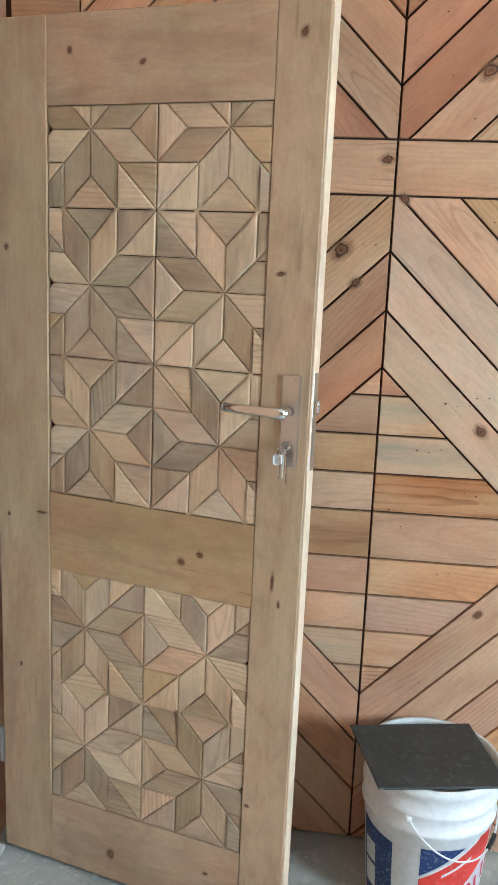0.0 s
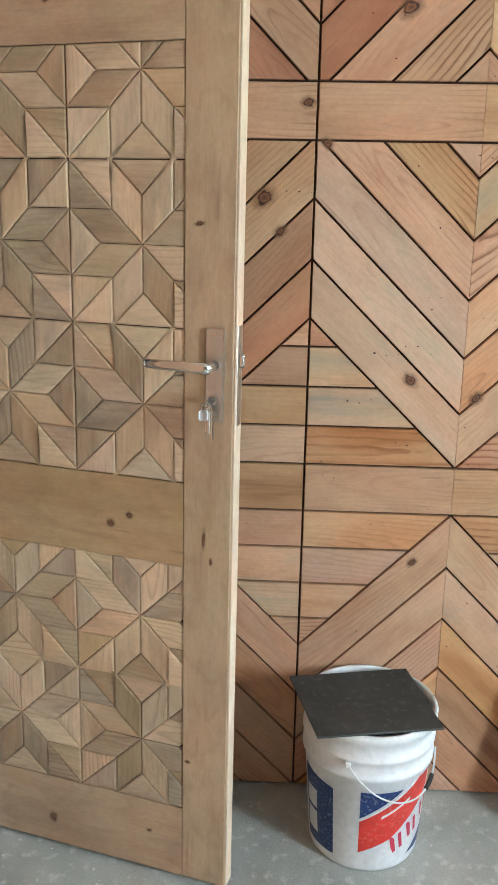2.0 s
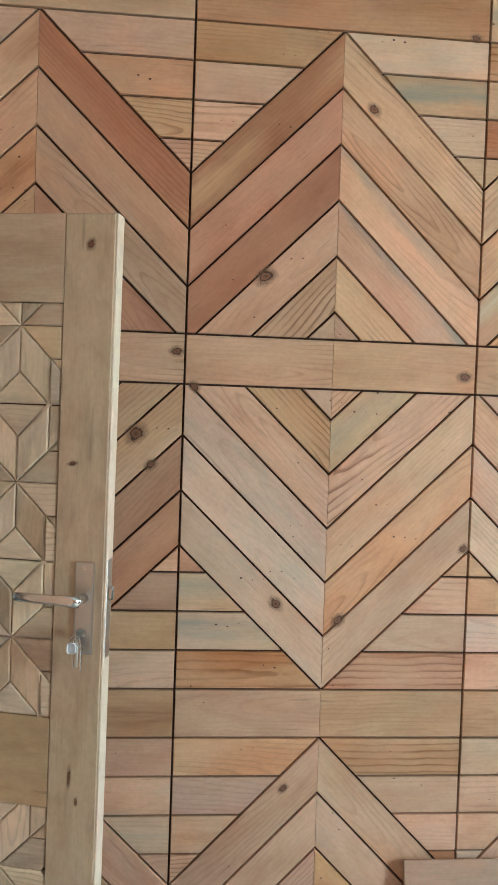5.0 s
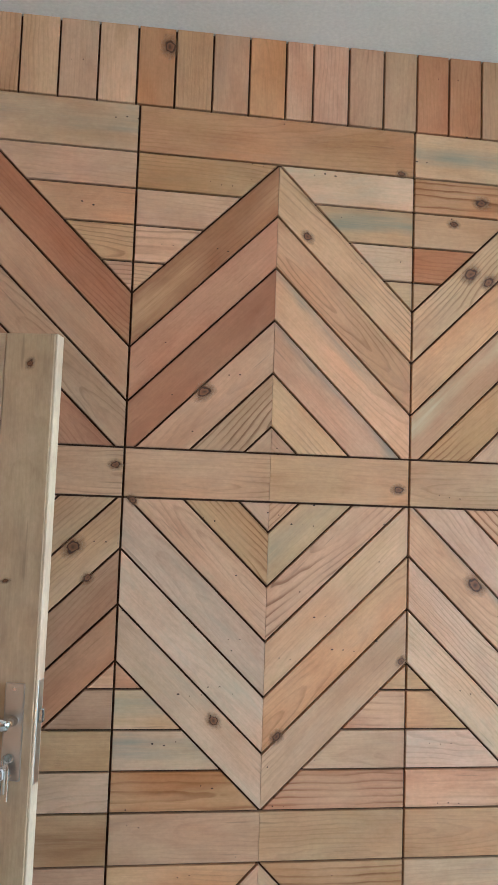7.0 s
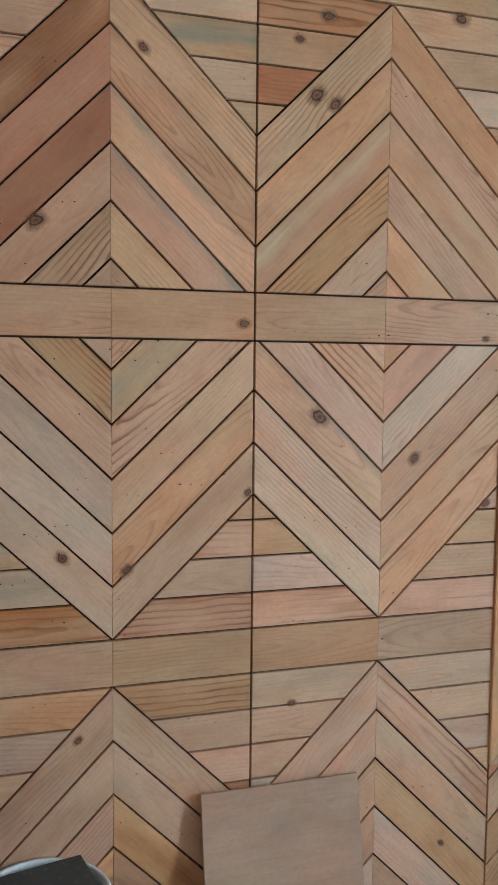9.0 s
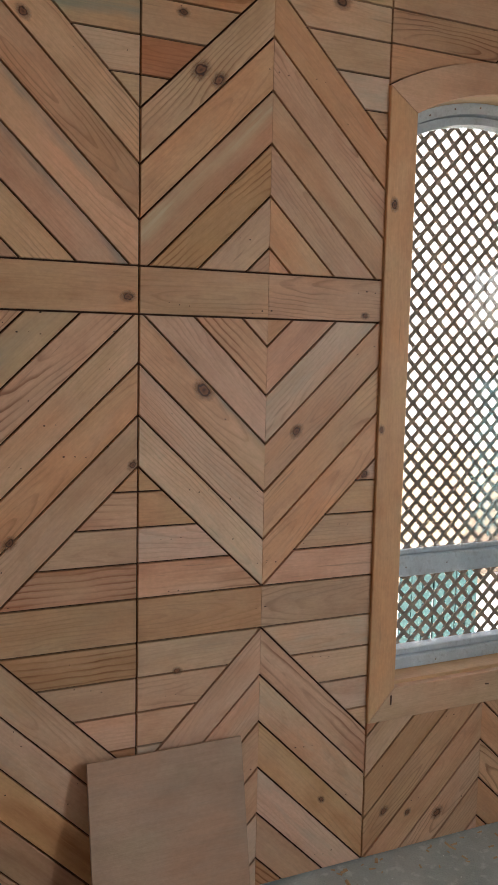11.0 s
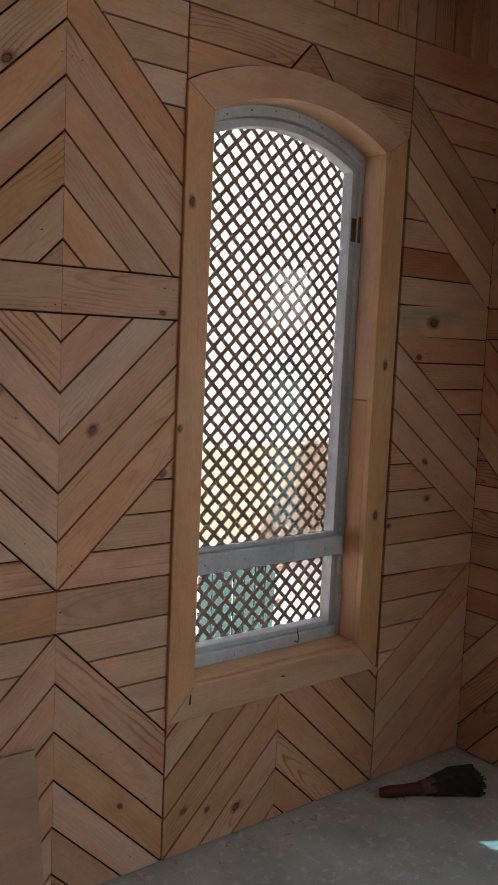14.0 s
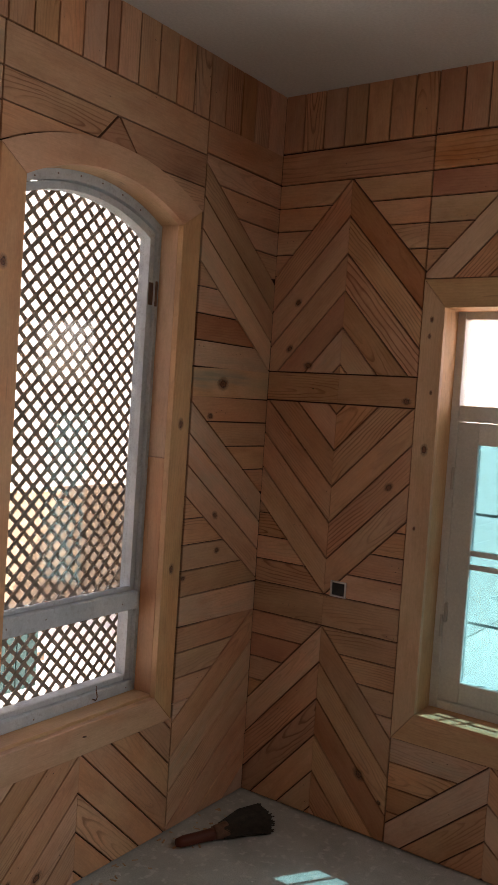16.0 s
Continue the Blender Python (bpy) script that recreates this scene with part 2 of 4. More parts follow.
PINE_CORE = wood("pine_pale_core", (0.47, 0.27, 0.145), (0.36, 0.185, 0.09), figure=0.5, heart=(0.72, 0.48, 0.27), heart_amount=0.95, heart_at=0.0, heart_wide=0.02)
PINE_HEART = wood("pine_heartwood", (0.60, 0.39, 0.235), (0.46, 0.265, 0.145), figure=0.5, heart=(0.29, 0.14, 0.07), heart_amount=0.85, heart_at=0.0)
CASING = wood("casing_pine", (0.68, 0.465, 0.285), (0.57, 0.365, 0.21), spread=0.08, figure=0.3)
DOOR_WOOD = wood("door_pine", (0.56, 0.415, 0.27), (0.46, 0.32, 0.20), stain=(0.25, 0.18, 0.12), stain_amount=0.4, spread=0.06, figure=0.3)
# lightened for the light the lock edge faces; the floor offcut shares it
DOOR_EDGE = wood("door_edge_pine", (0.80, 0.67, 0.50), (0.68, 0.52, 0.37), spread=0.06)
BLOCK = wood("block_wood", (0.67, 0.535, 0.38), (0.50, 0.375, 0.25), stain=(0.33, 0.25, 0.18), stain_amount=0.7, spread=0.62, figure=0.6)
BLOCK_YELLOW = wood("block_yellow", (0.60, 0.455, 0.275), (0.47, 0.33, 0.18), spread=0.2)
BACKING = rough_surface("dark_backing", (0.038, 0.016, 0.008), (0.07, 0.03, 0.015), 8.0, 0.95)
PLYWOOD = wood("plywood_sheet", (0.47, 0.345, 0.25), (0.37, 0.265, 0.19), stain_amount=0.2, spread=0.05, figure=0.3)
CONCRETE = rough_surface("concrete", (0.37, 0.385, 0.355), (0.58, 0.595, 0.56), 4.2, 0.9, 0.02, 150.0, (0.74, 0.74, 0.70), 0.5)
PLASTER = rough_surface("white_plaster", (0.70, 0.69, 0.66), (0.78, 0.77, 0.74), 1.5, 0.9, 0.0008)
GREY_PAINT = rough_surface("grey_paint", (0.50, 0.545, 0.57), (0.66, 0.70, 0.72), 9.0, 0.6, 0.001, 120.0, (0.33, 0.33, 0.33), 0.3)
WHITE_PAINT = rough_surface("white_paint", (0.66, 0.65, 0.61), (0.76, 0.75, 0.71), 7.0, 0.5, 0.0006)
LATTICE = rough_surface("lattice_wood", (0.25, 0.185, 0.135), (0.40, 0.32, 0.25), 14.0, 0.75, 0.001)
GLASS = clear_glass("clear_glass", (0.97, 0.98, 0.98))
GLASS_TINTED = clear_glass("blue_tinted_glass", (0.31, 0.49, 0.53))
STEEL = metal("brushed_steel", (0.62, 0.60, 0.57), 0.32)
CHROME = metal("chrome", (0.78, 0.77, 0.75), 0.14)
RUST = rough_surface("rusty_iron", (0.10, 0.05, 0.03), (0.22, 0.11, 0.06), 40.0, 0.8)
BUCKET_WHITE = rough_surface("white_plastic", (0.80, 0.815, 0.83), (0.88, 0.885, 0.89), 7.0, 0.4, 0.0006, 60.0, (0.62, 0.61, 0.6), 0.2)
LABEL_BLUE = rough_surface("label_blue", (0.012, 0.035, 0.14), (0.02, 0.055, 0.2), 20.0, 0.4, 0.0002, 60.0, (0.5, 0.55, 0.62), 0.3)
LABEL_RED = rough_surface("label_red", (0.62, 0.035, 0.025), (0.74, 0.05, 0.035), 14.0, 0.4, 0.0002, 60.0, (0.75, 0.6, 0.58), 0.12)
LABEL_WHITE = rough_surface("label_white", (0.74, 0.75, 0.76), (0.82, 0.82, 0.82), 14.0, 0.4, 0.0002)
LABEL_PINK = rough_surface("label_crimson", (0.55, 0.03, 0.08), (0.62, 0.04, 0.1), 14.0, 0.4, 0.0002)
SLATE = rough_surface("dark_sheet", (0.028, 0.032, 0.032), (0.055, 0.06, 0.06), 8.0, 0.6, 0.0008, 70.0, (0.16, 0.16, 0.155), 0.3)
BLACK = rough_surface("black_plastic", (0.012, 0.012, 0.012), (0.03, 0.03, 0.03), 12.0, 0.6)
BRISTLE = rough_surface("dark_bristle", (0.02, 0.016, 0.012), (0.06, 0.045, 0.03), 40.0, 0.9, 0.003)
HANDLE_RED = wood("reddish_handle", (0.13, 0.045, 0.028), (0.08, 0.026, 0.017))
SHAVING = wood("shaving_pine", (0.7, 0.52, 0.34), (0.55, 0.37, 0.22))
EXTERIOR = rough_surface("pale_render", (0.80, 0.76, 0.69), (0.88, 0.85, 0.79), 0.8, 0.9)
SAND = rough_surface("dry_ground", (0.58, 0.54, 0.48), (0.70, 0.66, 0.60), 0.7, 0.95, 0.01)
TEAL = rough_surface("teal_paint", (0.006, 0.032, 0.03), (0.018, 0.065, 0.06), 5.0, 0.6)
BROWN_BRICK = rough_surface("tan_brick", (0.36, 0.26, 0.16), (0.58, 0.45, 0.31), 2.4, 0.9)
BARK = rough_surface("bark", (0.09, 0.06, 0.04), (0.17, 0.12, 0.08), 12.0, 0.95, 0.006)


def knot_wood():
    """Dark heart of a knot with a ring, and a reddish halo that thins out into the board."""
    m, nd, lk, bsdf = nodes_of("knot_wood")
    tc, length, n, info = nd.new("ShaderNodeTexCoord"), nd.new("ShaderNodeVectorMath"), nd.new("ShaderNodeTexNoise"), nd.new("ShaderNodeObjectInfo")
    length.operation = "LENGTH"
    shift = nd.new("ShaderNodeVectorMath")
    shift.operation = "MULTIPLY_ADD"
    lk.new(info.outputs["Random"], shift.inputs[0])
    shift.inputs[1].default_value = (17.0, 29.0, 5.0)
    lk.new(tc.outputs["Object"], shift.inputs[2])
    lk.new(tc.outputs["Object"], length.inputs[0])
    n.inputs["Scale"].default_value, n.inputs["Detail"].default_value = 2.6, 4.0
    lk.new(shift.outputs[0], n.inputs["Vector"])
    d = math_node(nd, lk, "ADD", length.outputs["Value"], math_node(nd, lk, "MULTIPLY", math_node(nd, lk, "SUBTRACT", n.outputs[0], 0.5), 0.5))
    r = ramp(nd, [(0.0, (0.07, 0.028, 0.013)), (0.12, (0.16, 0.065, 0.028)), (0.25, (0.22, 0.092, 0.038)), (0.31, (0.045, 0.017, 0.008)), (0.37, (0.06, 0.023, 0.011)), (0.42, (0.40, 0.17, 0.07)), (1.0, (0.55, 0.28, 0.13))])
    lk.new(d, r.inputs[0])
    fade = ramp(nd, [(0.37, (1, 1, 1)), (0.42, (0.55, 0.55, 0.55)), (0.85, (0, 0, 0))])
    lk.new(d, fade.inputs[0])
    lk.new(r.outputs[0], bsdf.inputs["Base Color"])
    bsdf.inputs["Roughness"].default_value = 0.6
    lk.new(fade.outputs[0], bsdf.inputs["Alpha"])
    return m


KNOT = knot_wood()
NAIL = rough_surface("nail_hole", (0.02, 0.012, 0.008), (0.05, 0.03, 0.02), 30.0, 0.9)


# ---- building blocks ----
def mesh_from(name, verts, faces, material, parent=None, m=None, label=""):
    me = bpy.data.meshes.new(name)
    me.from_pydata([tuple(v) for v in verts], [], faces)
    me.materials.append(material)
    me.update()
    ob = new(name, me)
    if parent:
        ob.parent = parent
    if m:
        ob.matrix_basis = m
    if label:
        ob["label"] = label
    return ob


def part(name, bm, material, parent, label="", m=None, smooth=False):
    """Links a bmesh as one mesh object under a thing."""
    bmesh.ops.recalc_face_normals(bm, faces=bm.faces)
    me = bpy.data.meshes.new(name)
    bm.to_mesh(me)
    bm.free()
    me.materials.append(material)
    if smooth:
        for poly in me.polygons:
            poly.use_smooth = True
    ob = new(name, me)
    if parent:
        ob.parent = parent
    if m:
        ob.matrix_basis = m
    if label:
        ob["label"] = label
    return ob


def box_bm(lo, hi, bevel=0.002, seg=1):
    bm = bmesh.new()
    lo, hi = Vector(lo), Vector(hi)
    bmesh.ops.create_cube(bm, size=1.0, matrix=Matrix.Translation((lo + hi) / 2) @ Matrix.Diagonal((*(hi - lo), 1)))
    if bevel:
        bmesh.ops.bevel(bm, geom=bm.edges[:], offset=bevel, segments=seg, affect="EDGES", profile=0.6)
    return bm


def grain_box(name, lo, hi, material, parent, axis="x", bevel=0.002, label=""):
    """A box whose local x, and so its grain, runs along the given axis."""
    lo, hi = Vector(lo), Vector(hi)
    c, d = (lo + hi) / 2, (hi - lo) / 2
    turn = {"x": Matrix.Identity(3), "y": Matrix(((0, -1, 0), (1, 0, 0), (0, 0, 1))), "z": Matrix(((0, 0, -1), (0, 1, 0), (1, 0, 0)))}[axis]
    e = {"x": (d.x, d.y, d.z), "y": (d.y, d.x, d.z), "z": (d.z, d.y, d.x)}[axis]
    bm = box_bm([-v for v in e], e, bevel)
    return part(name, bm, material, parent, label, Matrix.Translation(c) @ turn.to_4x4())


def empty(name, m=None):
    ob = new(name)
    ob.empty_display_size = 0.05
    if m:
        ob.matrix_basis = m
    return ob


def clip(poly, a, b, c):
    """The part of a convex outline where a*u + b*v <= c."""
    out = []
    for i, p in enumerate(poly):
        q = poly[(i + 1) % len(poly)]
        dp, dq = a * p[0] + b * p[1] - c, a * q[0] + b * q[1] - c
        if dp <= 1e-9:
            out.append(p)
        if (dp < -1e-9 and dq > 1e-9) or (dp > 1e-9 and dq < -1e-9):
            t = dp / (dp - dq)
            out.append((p[0] + t * (q[0] - p[0]), p[1] + t * (q[1] - p[1])))
    clean = []
    for p in out:
        if not clean or math.dist(p, clean[-1]) > 1e-5:
            clean.append(p)
    if len(clean) > 1 and math.dist(clean[0], clean[-1]) <= 1e-5:
        clean.pop()
    return clean


def area(poly):
    return 0.5 * sum(p[0] * q[1] - q[0] * p[1] for p, q in zip(poly, poly[1:] + poly[:1]))


def inset(poly, amounts):
    """The outline (counter-clockwise) with each edge moved inwards by its own amount."""
    n, lines = len(poly), []
    for i, p in enumerate(poly):
        q = poly[(i + 1) % n]
        d = math.dist(p, q)
        nx, ny = -(q[1] - p[1]) / d, (q[0] - p[0]) / d
        lines.append((nx, ny, nx * p[0] + ny * p[1] + amounts[i]))
    out = []
    for i in range(n):
        (a, b, c), (d, e, f) = lines[i - 1], lines[i]
        det = a * e - b * d
        if abs(det) < 1e-4:
            p = poly[i]
            out.append((p[0] + d * amounts[i], p[1] + e * amounts[i]))
        else:
            out.append(((c * e - b * f) / det, (a * f - c * d) / det))
    return out


def slab(outline, top, t, back=0.0):
    """Vertices and faces of a piece: outline below, smaller outline on top, thickness t."""
    n = len(outline)
    edge = t - 0.0015
    verts = [(*p, back) for p in outline] + [(*p, edge) for p in outline] + [(*p, t) for p in top]
    faces = [tuple(range(2 * n, 3 * n)), tuple(reversed(range(n)))]
    for i in range(n):
        j = (i + 1) % n
        faces += [(i, j, n + j, n + i), (n + i, n + j, 2 * n + j, 2 * n + i)]
    return verts, faces


def tube_bm(pts, r, seg=8):
    bm = bmesh.new()
    rings = []
    for i, p in enumerate(pts):
        d = (pts[min(i + 1, len(pts) - 1)] - pts[max(i - 1, 0)]).normalized()
        u = d.cross(Vector((0.13, 0.2, 0.97)))
        u.normalize()
        v = d.cross(u)
        rr = r[i] if isinstance(r, (list, tuple)) else r
        rings.append([bm.verts.new(p + rr * (math.cos(2 * math.pi * k / seg) * u + math.sin(2 * math.pi * k / seg) * v)) for k in range(seg)])
    for a, b in zip(rings, rings[1:]):
        for k in range(seg):
            bm.faces.new((a[k], a[(k + 1) % seg], b[(k + 1) % seg], b[k]))
    bm.faces.new(list(reversed(rings[0])))
    bm.faces.new(rings[-1])
    return bm


class Cladding:
    """A wall face on which boards are laid: u along the wall, v up."""

    def __init__(self, wall, origin, u_way, rng):
        self.wall, self.rng = wall, rng
        u, v = Vector(u_way), Vector((0, 0, 1))
        self.turn = Matrix((u, v, u.cross(v))).transposed().to_4x4()
        self.base = Matrix.Translation(origin) @ self.turn
        self.closed = ()

    def pick(self, weights=(50, 8, 15, 14, 8)):
        return self.rng.choices((PINE, PINE_RED, PINE_PALE, PINE_GOLD, PINE_FIGURED), weights)[0]

    def board(self, poly, angle, tight=(), material=None, name="board", gap=0.0027, t=0.014):
        """One board. angle: of its grain, in degrees from u. tight: values of u at which the joint is closed."""
        if len(poly) < 3 or area(poly) < 3e-4:
            return None
        amounts, chamfers = [], []
        for i, p in enumerate(poly):
            q = poly[(i + 1) % len(poly)]
            closed = any(abs(p[0] - s) < 1e-4 and abs(q[0] - s) < 1e-4 for s in (*tight, *self.closed))
            amounts.append(0.0003 if closed else gap)
            chamfers.append(0.0002 if closed else 0.0012)
        out = inset(poly, amounts)
        top = inset(out, chamfers)
        if area(out) < 1e-4 or area(top) < 5e-5:
            return None
        cx, cy = sum(p[0] for p in out) / len(out), sum(p[1] for p in out) / len(out)
        c, s = math.cos(radians(angle)), math.sin(radians(angle))

        def local(pts):
            return [((x - cx) * c + (y - cy) * s, -(x - cx) * s + (y - cy) * c) for x, y in pts]

        thick = t + self.rng.uniform(-0.0007, 0.0007)
        verts, faces = slab(local(out), local(top), thick)
        m = self.base @ Matrix.Translation((cx, cy, 0)) @ Matrix.Rotation(radians(angle), 4, "Z")
        return mesh_from(name, verts, faces, material or self.pick(), self.wall, m)

    def rect(self, u0, u1, v0, v1, angle=0.0, tight=(), material=None):
        return self.board([(u0, v0), (u1, v0), (u1, v1), (u0, v1)], angle, tight, material)

    def half(self, u_seam, u_mid, v0, v1, tip, up=True, drop=0.386, step=0.1445, rows=0.1025, first=0, tones=None, tight=True, last=9):
        """Half a column of chevrons between a seam and the middle: boards slope from the tip, level boards fill the rest."""
        lo, hi = min(u_seam, u_mid), max(u_seam, u_mid)
        cell = [(lo, v0), (hi, v0), (hi, v1), (lo, v1)]
        k_slope = drop / (hi - lo)
        side = 1 if u_seam < u_mid else -1
        g = -1 if up else 1
        closed = (u_mid,) if tight else ()
        # on this half the line is v = tip + g * (n * step + k_slope * |u - u_mid|)
        a = g * k_slope * side
        angle = math.degrees(math.atan(-a))
        tones = tones or {}
        for n in range(first, last):
            c1 = tip + g * n * step + a * u_mid
            c2 = tip + g * (n + 1) * step + a * u_mid
            if up:
                piece = clip(clip(cell, a, 1, c1), -a, -1, -c2)
            else:
                piece = clip(clip(cell, -a, -1, -c1), a, 1, c2)
            self.board(piece, angle, closed, tones.get(n))
        if first:
            return
        c0 = tip + a * u_mid
        rest = clip(cell, -a, -1, -c0) if up else clip(cell, a, 1, c0)
        for n in range(9):
            if up:
                piece = clip(clip(rest, 0, 1, v1 - n * rows), 0, -1, -(v1 - (n + 1) * rows))
            else:
                piece = clip(clip(rest, 0, -1, -(v0 + n * rows)), 0, 1, v0 + (n + 1) * rows)
            self.board(piece, 0.0, closed, tones.get("h%d" % n))


def shell(name, blocks, material, label, category):
    """A plain part of the building out of blocks set side by side."""
    bm = bmesh.new()
    for lo, hi in blocks:
        lo, hi = Vector(lo), Vector(hi)
        bmesh.ops.create_cube(bm, size=1.0, matrix=Matrix.Translation((lo + hi) / 2) @ Matrix.Diagonal((*(hi - lo), 1)))
    return tagged(part(name, bm, material, None), label, category, kind="structure")


# ---- the room's shell ----
XW, XE, YS, CEIL = -0.97, 3.065, -6.2, 3.12
LB, HB, LA, HA, LT, HT = 0.845, 0.974, 1.772, 1.902, 2.702, 2.835
FACE, GROOVE = 0.014, 0.012
wall_north = shell("wall_north", [
    ((XW - 0.2, GROOVE, -0.1), (1.60, 0.26, CEIL)), ((2.465, GROOVE, -0.1), (XE + 0.26, 0.26, CEIL)),
    ((1.60, GROOVE, -0.1), (2.465, 0.26, 0.55)), ((1.60, GROOVE, 2.53), (2.465, 0.26, CEIL))],
    BACKING, "wall clad in chevron pine boards with dark joints", "wall")
wall_east = shell("wall_east", [
    ((XE + GROOVE, GROOVE, -0.1), (XE + 0.26, -0.77, CEIL)), ((XE + GROOVE, -0.77, -0.1), (XE + 0.26, -1.47, 0.53)),
    ((XE + GROOVE, -0.77, 2.21), (XE + 0.26, -1.47, CEIL)), ((XE + GROOVE, -1.47, -0.1), (XE + 0.26, -2.15, CEIL)),
    # unseen opening added to hold the east fill lamp
    ((XE + GROOVE, -2.15, -0.1), (XE + 0.26, -3.05, 0.92)), ((XE + GROOVE, -2.15, 2.32), (XE + 0.26, -3.05, CEIL)),
    ((XE + GROOVE, -3.05, -0.1), (XE + 0.26, YS, CEIL))],
    BACKING, "wall clad in chevron pine boards beside a white window", "wall")
wall_south = shell("wall_south", [
    ((XW - 0.2, YS, -0.1), (XE + 0.26, YS - 0.2, CEIL))],
    PINE, "plain pine-clad wall at the end of the room", "wall")
wall_west = shell("wall_west", [
    ((XW, FACE, -0.1), (XW - 0.2, -0.19, CEIL)), ((XW, -1.03, -0.1), (XW - 0.2, YS, CEIL)),
    ((XW, -0.19, 2.13), (XW - 0.2, -1.03, CEIL))],
    PINE, "timber wall with an open doorway", "wall")
hall = shell("wall_hall", [((XW - 1.6, 0.6, -0.1), (XW - 1.7, -2.0, CEIL)), ((XW - 1.6, 0.6, -0.1), (XW - 0.2, 0.7, CEIL)),
    ((XW - 1.6, -2.0, -0.1), (XW - 0.2, -1.9, CEIL)), ((XW - 1.7, 0.7, CEIL), (XW - 0.2, -2.0, CEIL + 0.1))],
    PLASTER, "plain plaster hall beyond the doorway", "wall")
floor = shell("floor", [((XW - 1.7, 0.26, -0.12), (XE + 0.26, YS - 0.2, 0.0))], CONCRETE, "dusty grey bare concrete floor", "floor")
ceiling = shell("ceiling", [((XW - 0.2, 0.26, 0.0), (XE + 0.26, YS - 0.2, 0.18))], PLASTER, "white painted plaster ceiling", "ceiling")
ceiling.matrix_basis = Matrix.Translation((0, 0, 3.0565)) @ Matrix.Rotation(-math.atan(0.0125), 4, "Y")


# ---- outside ----
ground = shell("ground", [((-60, -60, -0.9), (60, 60, -0.6))], SAND, "dry sunlit ground outside the windows", "ground")
# unseen overhang, made just deep enough to cut off the upper sun patch
eaves = shell("eaves", [((XE + 0.26, 0.2, 2.95), (XE + 1.215, YS, 3.1))], EXTERIOR, "unseen overhang added over the side windows to trim the sun", "eaves")


def neighbour_house(name, lo, hi, material, label):
    thing = tagged(empty(name, Matrix.Translation(((lo[0] + hi[0]) / 2, (lo[1] + hi[1]) / 2, lo[2]))), label, "house")
    o = thing.matrix_basis.translation
    part("wall", box_bm(Vector(lo) - o, Vector(hi) - o, 0.02), material, thing)
    part("roof", box_bm(Vector((lo[0] - 0.3, lo[1] - 0.3, hi[2])) - o, Vector((hi[0] + 0.3, hi[1] + 0.3, hi[2] + 0.25)) - o, 0.03), EXTERIOR, thing)
    return thing


# first house is added: its sunlit white side brightens the side window's view
neighbour_house("neighbour_house", (7.8, 1.0, -0.6), (18.0, 5.0, 2.75), EXTERIOR, "white house added as a bright backdrop beyond the side window")
neighbour_house("neighbour_house", (-2.0, 7.0, -0.6), (16.0, 12.0, 6.6), EXTERIOR, "pale rendered neighbouring house in full sun")


def slab_thing(name, lo, hi, material, label, category):
    lo, hi = Vector(lo), Vector(hi)
    o = Vector(((lo.x + hi.x) / 2, (lo.y + hi.y) / 2, lo.z))
    return tagged(part(name, box_bm(lo - o, hi - o, 0.01), material, None, "", Matrix.Translation(o)), label, category)


slab_thing("garden_wall", (1.2, 4.6, -0.6), (7.2, 4.85, 0.70), BROWN_BRICK, "low tan rendered garden wall outside", "wall")


def teal_fence(x0, x1, y, top, label):
    """Upright painted slats of uneven height on two rails."""
    thing = tagged(empty("fence_panel", Matrix.Translation(((x0 + x1) / 2, y, -0.6))), label, "fence")
    rng, n = random.Random(6), int((x1 - x0) / 0.105)
    half = (x1 - x0) / 2
    for z in (0.18, top + 0.42):
        part("rail", box_bm((-half, 0.0, z), (half, 0.03, z + 0.07), 0.004), BARK, thing)
    for i in range(n):
        x = -half + i * 0.105
        part("slat", box_bm((x, -0.021, 0.0), (x + rng.uniform(0.09, 0.104), -0.001, top + 0.6 + rng.uniform(-0.08, 0.05)), 0.003), TEAL, thing)
    return thing


teal_fence(3.75, 4.58, 3.0, 0.04, "weathered teal fence of uneven slats outside")


def bare_tree():
    thing = tagged(empty("bare_tree", Matrix.Translation((4.4, 5.6, -0.6))), "bare brown tree with thin branches outside", "tree")
    rng = random.Random(4)
    trunk = [Vector((0.03 * math.sin(i), 0.02 * i, 0.35 * i)) for i in range(8)]
    part("trunk", tube_bm(trunk, [0.1 - 0.008 * i for i in range(8)]), BARK, thing)
    for i in range(16):
        p = trunk[rng.randrange(4, 8)].copy()
        d = Vector((rng.uniform(-1, 1), rng.uniform(-0.5, 0.5), rng.uniform(0.4, 1.2))).normalized()
        pts = []
        for k in range(7):
            pts.append(p.copy())
            d = (d + Vector((rng.uniform(-0.25, 0.25), rng.uniform(-0.2, 0.2), rng.uniform(-0.1, 0.2)))).normalized()
            p += d * 0.26
        part("branch", tube_bm(pts, [0.028 - 0.0036 * k for k in range(7)], 6), BARK, thing)


bare_tree()

# ---- window in the north wall ----
def arc(x0, x1, spring, rise, n=20):
    """Points of a flat arch from (x0, spring) to (x1, spring)."""
    h, c = (x1 - x0) / 2, (x0 + x1) / 2
    r = (h * h + rise * rise) / (2 * rise)
    a = math.asin(h / r)
    return [(c + r * math.sin(-a + 2 * a * i / n), spring + rise - r + r * math.cos(-a + 2 * a * i / n)) for i in range(n + 1)]


def strip_bm(inner, outer, y0, y1):
    """A solid strip between two lines of points in the plane of the north wall, from depth y0 to y1."""
    bm = bmesh.new()
    rows = [[bm.verts.new((x, y, z)) for (x, z), y in ((p, y0), (q, y0), (q, y1), (p, y1))] for p, q in zip(inner, outer)]
